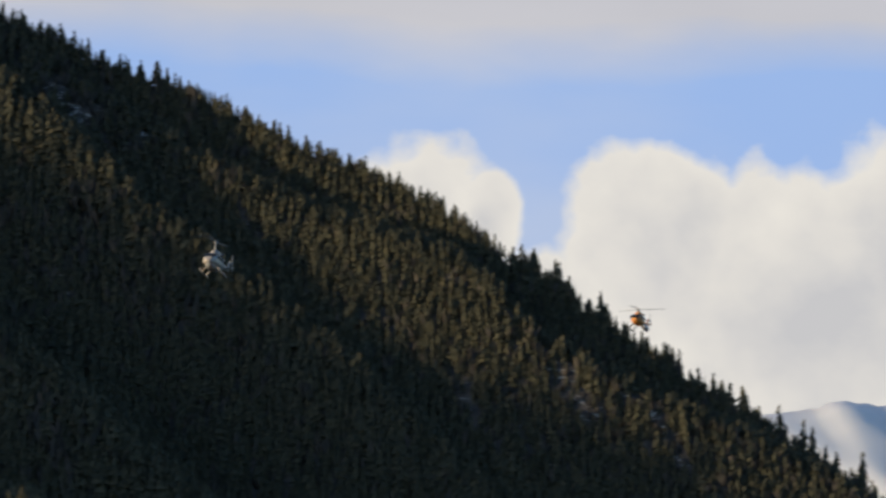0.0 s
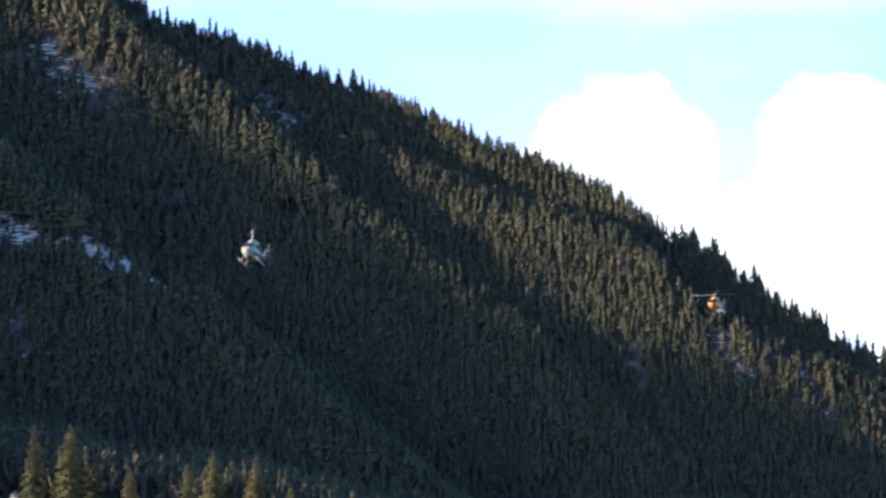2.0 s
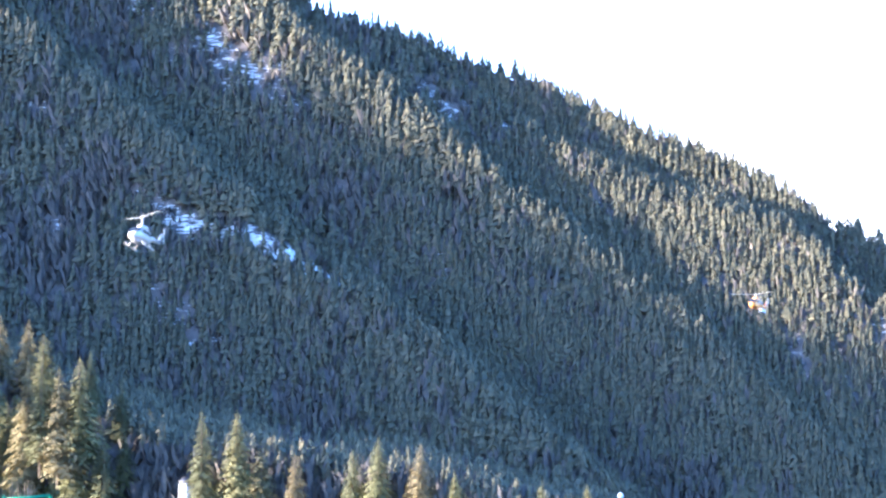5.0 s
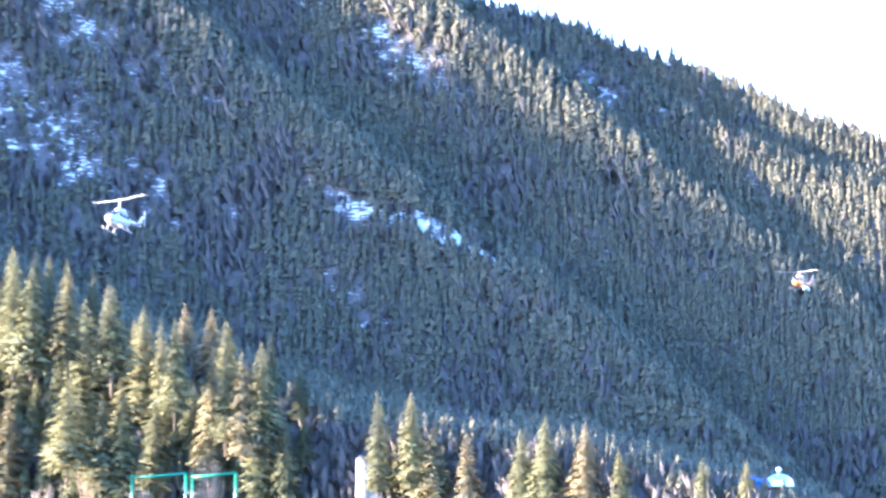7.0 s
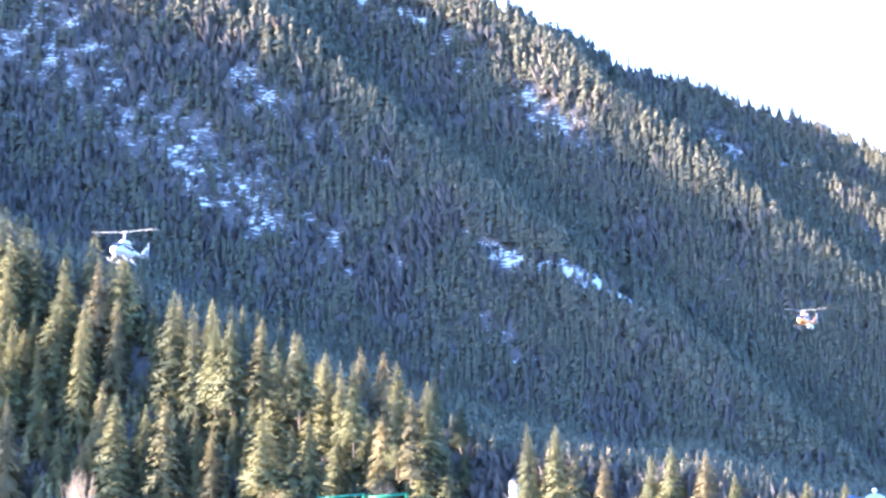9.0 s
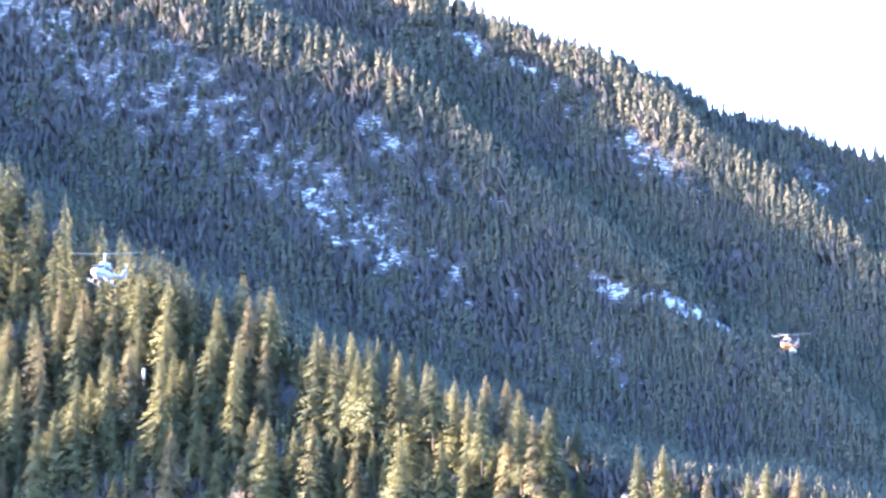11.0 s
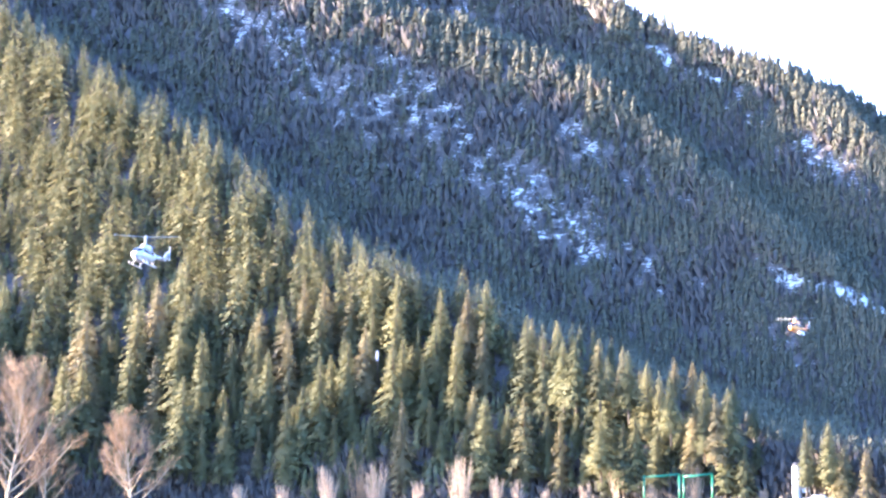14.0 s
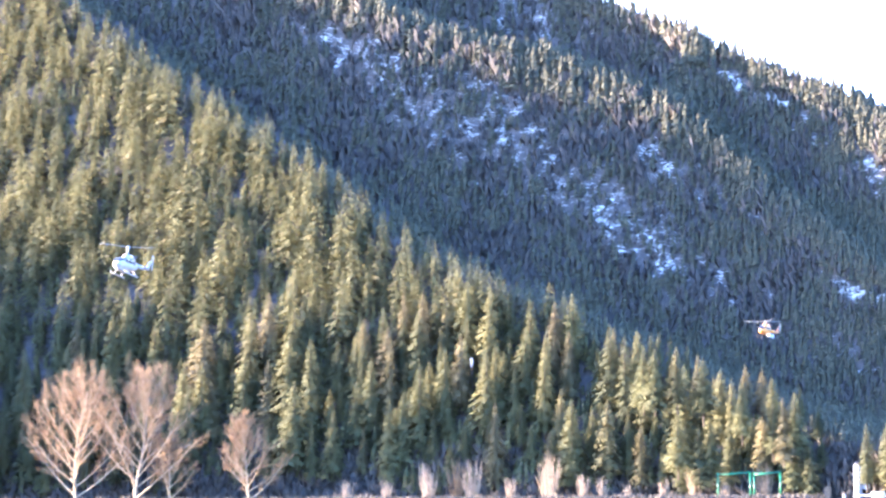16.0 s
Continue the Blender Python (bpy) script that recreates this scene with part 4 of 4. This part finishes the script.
def blue_bin():
    ob = tagged(new("blue_container"), "bright blue plastic storage container with lid", "container")
    bm = bmesh.new()
    box(bm, (-1.7, -1.3, -0.3), (1.7, 1.3, 4.1), 0.15)
    part("body", bm, BLUE_PLASTIC, ob)
    bm = bmesh.new()
    box(bm, (-1.85, -1.45, 4.1), (1.75, 1.45, 4.7), 0.12)
    box(bm, (-0.5, -0.6, 4.7), (0.5, 0.6, 5.1), 0.08)
    part("lid", bm, BLUE_PLASTIC, ob)
    ob.location = (47.8, 251, 5.2)
    ob = tagged(new("capped_post"), "brown post with a shiny domed metal cap and ball finial", "post")
    bm = bmesh.new()
    tube(bm, [(0, 0, -0.3), (0, 0, 3.8)], [1.25, 1.2], 20)
    part("shaft", bm, RUST, ob)
    bm = bmesh.new()
    tube(bm, [(0, 0, 3.7), (0, 0, 3.75)] + [(0, 0, 3.8 + 1.5 * math.sin(a * 0.1745)) for a in range(0, 10)], [1.7, 1.85] + [1.8 * math.cos(a * 0.1745) + 0.02 for a in range(0, 10)], 24)
    part("cap", bm, GALVANISED, ob, "shiny galvanised domed cap")
    bm = bmesh.new()
    bmesh.ops.create_uvsphere(bm, u_segments=14, v_segments=8, radius=0.36, matrix=Matrix.Translation((0, 0, 5.75)))
    tube(bm, [(0, 0, 5.2), (0, 0, 5.6)], [0.22, 0.18], 10)
    part("finial", bm, WHITE_PAINT, ob)
    ob.location = (51.2, 251, 5.2)


blue_bin()


def marker_post():
    ob = tagged(new("marker_board"), "small white marker board on a post among trees", "sign")
    bm = bmesh.new()
    tube(bm, [(0, 0, -0.5), (0, 0, 9)], [0.16, 0.12], 8)
    part("post", bm, BARK, ob)
    bm = bmesh.new()
    box(bm, (-0.28, -0.3, 7.4), (0.28, -0.16, 9.4), 0.05)
    part("board", bm, WHITE_PAINT, ob)
    ob.location = (-87.0, float(face_y(-87.0, 29)), 29)


marker_post()


# ---- helicopters: nose along +x, origin at the cabin's middle ----
def helicopter(name, label, paint, accent, length, rotor, utility):
    ob = tagged(new(name), label, "helicopter")
    k = length
    bm = bmesh.new()
    if utility:
        loft(bm, [(0.34 * k, 0, -0.055 * k, 0.01 * k, 0.01 * k), (0.325 * k, 0, -0.05 * k, 0.05 * k, 0.035 * k), (0.27 * k, 0, -0.03 * k, 0.085 * k, 0.065 * k), (0.17 * k, 0, 0.0, 0.10 * k, 0.10 * k), (0.0, 0, 0.005 * k, 0.105 * k, 0.105 * k),
                  (-0.1 * k, 0, 0.005 * k, 0.10 * k, 0.10 * k), (-0.2 * k, 0, 0.02 * k, 0.07 * k, 0.075 * k), (-0.28 * k, 0, 0.03 * k, 0.04 * k, 0.045 * k)], 20, 2.8)
    else:
        loft(bm, [(0.29 * k, 0, -0.03 * k, 0.01 * k, 0.012 * k), (0.27 * k, 0, -0.025 * k, 0.05 * k, 0.05 * k), (0.2 * k, 0, -0.005 * k, 0.085 * k, 0.085 * k), (0.08 * k, 0, 0.01 * k, 0.10 * k, 0.105 * k),
                  (-0.05 * k, 0, 0.015 * k, 0.095 * k, 0.10 * k), (-0.15 * k, 0, 0.03 * k, 0.06 * k, 0.06 * k), (-0.22 * k, 0, 0.04 * k, 0.035 * k, 0.035 * k)], 20, 2.3)
    body = part("cabin", bm, paint, ob)
    # windows: thin raised panes on the hull
    def pane(lo, hi, mat=DARK_GLASS, nm="window"):
        b = bmesh.new()
        box(b, lo, hi, 0.008 * k)
        part(nm, b, mat, body)
    w = 0.106 * k
    for s in (-1, 1):
        for x0, x1 in ((0.10, 0.19), (0.0, 0.085), (-0.10, -0.015)):
            pane((x0 * k, s * w - 0.006 * k, 0.015 * k), (x1 * k, s * w + 0.006 * k, 0.07 * k))
    b = bmesh.new()
    loft(b, [(0.295 * k, 0, 0.005 * k, 0.055 * k, 0.012 * k), (0.25 * k, 0, 0.035 * k, 0.083 * k, 0.025 * k), (0.19 * k, 0, 0.068 * k, 0.09 * k, 0.022 * k)], 14, 2.6)
    part("windscreen", b, DARK_GLASS, body)
    b = bmesh.new()
    loft(b, [(0.10 * k, 0, 0.12 * k, 0.02 * k, 0.015 * k), (0.05 * k, 0, 0.135 * k, 0.055 * k, 0.04 * k), (-0.08 * k, 0, 0.14 * k, 0.065 * k, 0.045 * k), (-0.2 * k, 0, 0.115 * k, 0.03 * k, 0.03 * k)], 14, 2.4)
    part("engine_cowling", b, accent if utility else paint, ob)
    b = bmesh.new()
    for s in (-1, 1):
        tube(b, [(-0.12 * k, s * 0.035 * k, 0.15 * k), (-0.19 * k, s * 0.05 * k, 0.17 * k)], [0.018 * k, 0.02 * k], 10)
    part("exhausts", b, DARK_METAL, ob)
    b = bmesh.new()
    tube(b, [(-0.2 * k, 0, 0.04 * k), (-0.45 * k, 0, 0.06 * k), (-0.66 * k, 0, 0.075 * k)], [0.05 * k, 0.032 * k, 0.018 * k], 12)
    boom = part("tail_boom", b, paint, ob)
    b = bmesh.new()
    loft(b, [(-0.58 * k, 0, 0.08 * k, 0.008 * k, 0.02 * k), (-0.64 * k, 0, 0.12 * k, 0.009 * k, 0.065 * k), (-0.71 * k, 0, 0.19 * k, 0.007 * k, 0.05 * k), (-0.74 * k, 0, 0.23 * k, 0.004 * k, 0.012 * k)], 10, 2.2)
    part("tail_fin", b, accent, boom)
    b = bmesh.new()
    box(b, (-0.53 * k, -0.12 * k, 0.06 * k), (-0.47 * k, 0.12 * k, 0.07 * k), 0.004 * k)
    part("stabiliser", b, accent, boom)
    b = bmesh.new()
    tube(b, [(-0.70 * k, 0.01 * k, 0.19 * k), (-0.70 * k, 0.045 * k, 0.19 * k)], [0.012 * k, 0.012 * k], 8)
    box(b, (-0.712 * k, 0.04 * k, 0.07 * k), (-0.688 * k, 0.047 * k, 0.31 * k), 0.002 * k)
    part("tail_rotor", b, BLADE, boom)
    for s in (-1, 1):
        b = bmesh.new()
        tube(b, [(0.25 * k, s * 0.13 * k, -0.14 * k), (0.2 * k, s * 0.13 * k, -0.165 * k), (-0.16 * k, s * 0.13 * k, -0.165 * k)], [0.011 * k] * 3, 8)
        skid = part("skid", b, paint if utility else DARK_METAL, ob)
        for x in (0.13, -0.08):
            b = bmesh.new()
            tube(b, [(x * k, s * 0.06 * k, -0.08 * k), (x * k, s * 0.115 * k, -0.12 * k), (x * k, s * 0.13 * k, -0.165 * k)], [0.010 * k] * 3, 8)
            part("strut", b, paint if utility else DARK_METAL, skid)
    if not utility:
        b = bmesh.new()
        loft(b, [(0.08 * k, 0.12 * k, -0.12 * k, 0.02 * k, 0.02 * k), (0.06 * k, 0.12 * k, -0.12 * k, 0.05 * k, 0.045 * k), (-0.14 * k, 0.12 * k, -0.12 * k, 0.05 * k, 0.045 * k), (-0.16 * k, 0.12 * k, -0.12 * k, 0.02 * k, 0.02 * k)], 14, 3)
        part("cargo_basket", b, WHITE_PAINT, ob, "white side cargo basket")
    else:
        b = bmesh.new()
        loft(b, [(0.33 * k, 0, -0.07 * k, 0.02 * k, 0.012 * k), (0.24 * k, 0, -0.10 * k, 0.06 * k, 0.02 * k), (0.0, 0, -0.112 * k, 0.07 * k, 0.012 * k)], 12, 2.2)
        part("belly_panel", b, WHITE_PAINT, ob)
    b = bmesh.new()
    tube(b, [(0, 0, 0.16 * k), (0, 0, 0.30 * k if utility else 0.22 * k)], [0.02 * k, 0.014 * k], 10)
    part("rotor_mast", b, DARK_METAL if not utility else BLADE, ob)
    b = bmesh.new()
    tube(b, [(0, 0, -0.015 * k), (0, 0, 0.02 * k)], [0.03 * k, 0.02 * k], 10)
    n = 2 if utility else 3
    for j in range(n):
        a = 2 * math.pi * j / n
        c, s = math.cos(a), math.sin(a)
        for (r0, r1, w0) in ((0.02 * k, rotor, 0.013 * k),):
            q = [(r0, -w0, 0), (r1, -w0, 0.02 * k), (r1, w0, 0.02 * k), (r0, w0, 0)]
            vs = [b.verts.new((x * c - y * s, x * s + y * c, z + dz)) for dz in (0, 0.006 * k) for x, y, z in q]
            for f in ((3, 2, 1, 0), (4, 5, 6, 7), (0, 1, 5, 4), (1, 2, 6, 5), (2, 3, 7, 6), (3, 0, 4, 7)):
                b.faces.new([vs[i] for i in f])
    head = part("main_rotor", b, BLADE, ob, "", False)
    head.location = (0, 0, 0.30 * k if utility else 0.22 * k)
    return ob, head


white_heli, white_rotor = helicopter("white_helicopter", "white utility helicopter in flight with large landing skids", HELI_WHITE, HELI_WHITE, 8.0, 4.3, True)
orange_heli, orange_rotor = helicopter("orange_helicopter", "orange light helicopter with white side basket in flight", HELI_ORANGE, HELI_RUST, 6.2, 3.2, False)

WHITE_WAY = [
    (0, 48.56, 274.27, 43.24),
    (0.5, 43.27, 277.22, 43.65),
    (1, 38.74, 270.32, 42.64),
    (1.5, 32.62, 256.31, 41.06),
    (2, 27.23, 241.62, 39.61),
    (2.5, 22.59, 243.58, 40.07),
    (3, 17.21, 245.53, 40.49),
    (3.5, 12.12, 246.89, 40.78),
    (3.7, 9.99, 247.81, 41.02),
    (5.8, -13.91, 248.07, 41.20),
    (6, -16.37, 247.82, 41.27),
    (6.5, -22.30, 247.41, 41.42),
    (7, -26.67, 234.79, 40.52),
    (7.5, -30.15, 218.76, 39.52),
    (8, -34.50, 208.86, 39.39),
    (8.5, -38.43, 201.73, 39.56),
    (9, -42.16, 190.62, 39.24),
    (9.5, -47.53, 189.87, 39.88),
    (9.7, -49.52, 189.46, 40.10),
    (11.8, -61.09, 130.22, 38.08),
    (12, -62.19, 128.04, 38.24),
    (12.5, -65.46, 126.01, 38.11),
    (13, -68.62, 121.88, 38.04),
    (13.5, -68.58, 105.87, 37.36),
    (14, -70.31, 94.71, 36.80),
    (14.5, -72.11, 83.68, 36.23),
    (15, -74.45, 71.49, 35.85),
    (15.5, -78.02, 69.49, 36.05),
    (16, -78.67, 54.40, 35.42),
]
ORANGE_WAY = [
    (0, 98.36, 278.69, 38.86),
    (0.5, 97.48, 284.40, 39.30),
    (1, 94.15, 279.36, 38.68),
    (1.5, 89.13, 268.21, 36.88),
    (2, 84.33, 257.02, 35.17),
    (2.5, 82.82, 261.22, 35.02),
    (3, 81.01, 265.22, 34.74),
    (3.5, 79.59, 269.71, 35.23),
    (3.7, 78.87, 271.94, 35.39),
    (5.8, 66.23, 273.71, 36.00),
    (6, 64.64, 274.11, 36.10),
    (6.5, 61.26, 275.88, 36.27),
    (7, 56.55, 265.67, 35.36),
    (7.5, 51.82, 252.01, 34.29),
    (8, 47.83, 244.21, 33.72),
    (8.5, 44.32, 239.42, 33.61),
    (9, 40.68, 230.11, 33.07),
    (9.5, 37.05, 231.48, 33.40),
    (9.7, 35.72, 232.27, 33.49),
    (11.8, 19.85, 177.78, 31.00),
    (12, 18.64, 176.44, 31.23),
    (12.5, 15.10, 176.92, 31.35),
    (13, 12.01, 175.43, 31.30),
    (13.5, 9.91, 160.92, 30.67),
    (14, 7.09, 150.94, 30.18),
    (14.5, 4.21, 140.35, 29.77),
    (15, 1.57, 129.51, 29.63),
    (15.5, -1.51, 129.44, 29.96),
    (16, -3.46, 115.24, 29.77),
]


def motions():
    walk(cam, CAMERA_ROWS, EXPOSURES)
    for heli, head, way, turn, rate in ((white_heli, white_rotor, WHITE_WAY, 247, 73), (orange_heli, orange_rotor, ORANGE_WAY, 238, 61)):
        rows = [(t, pose(x, y, z, 1.0 * math.sin(t * 1.1), -7, turn + 16 * t / 16 + 3 * math.sin(t * 0.7))) for t, x, y, z in way]
        walk(heli, rows)
        base = head.location.z
        walk(head, [(i / 10, pose(0, 0, base, 0, 8, 0) @ pose(0, 0, 0, 0, 0, rate * i)) for i in range(161)])


motions()
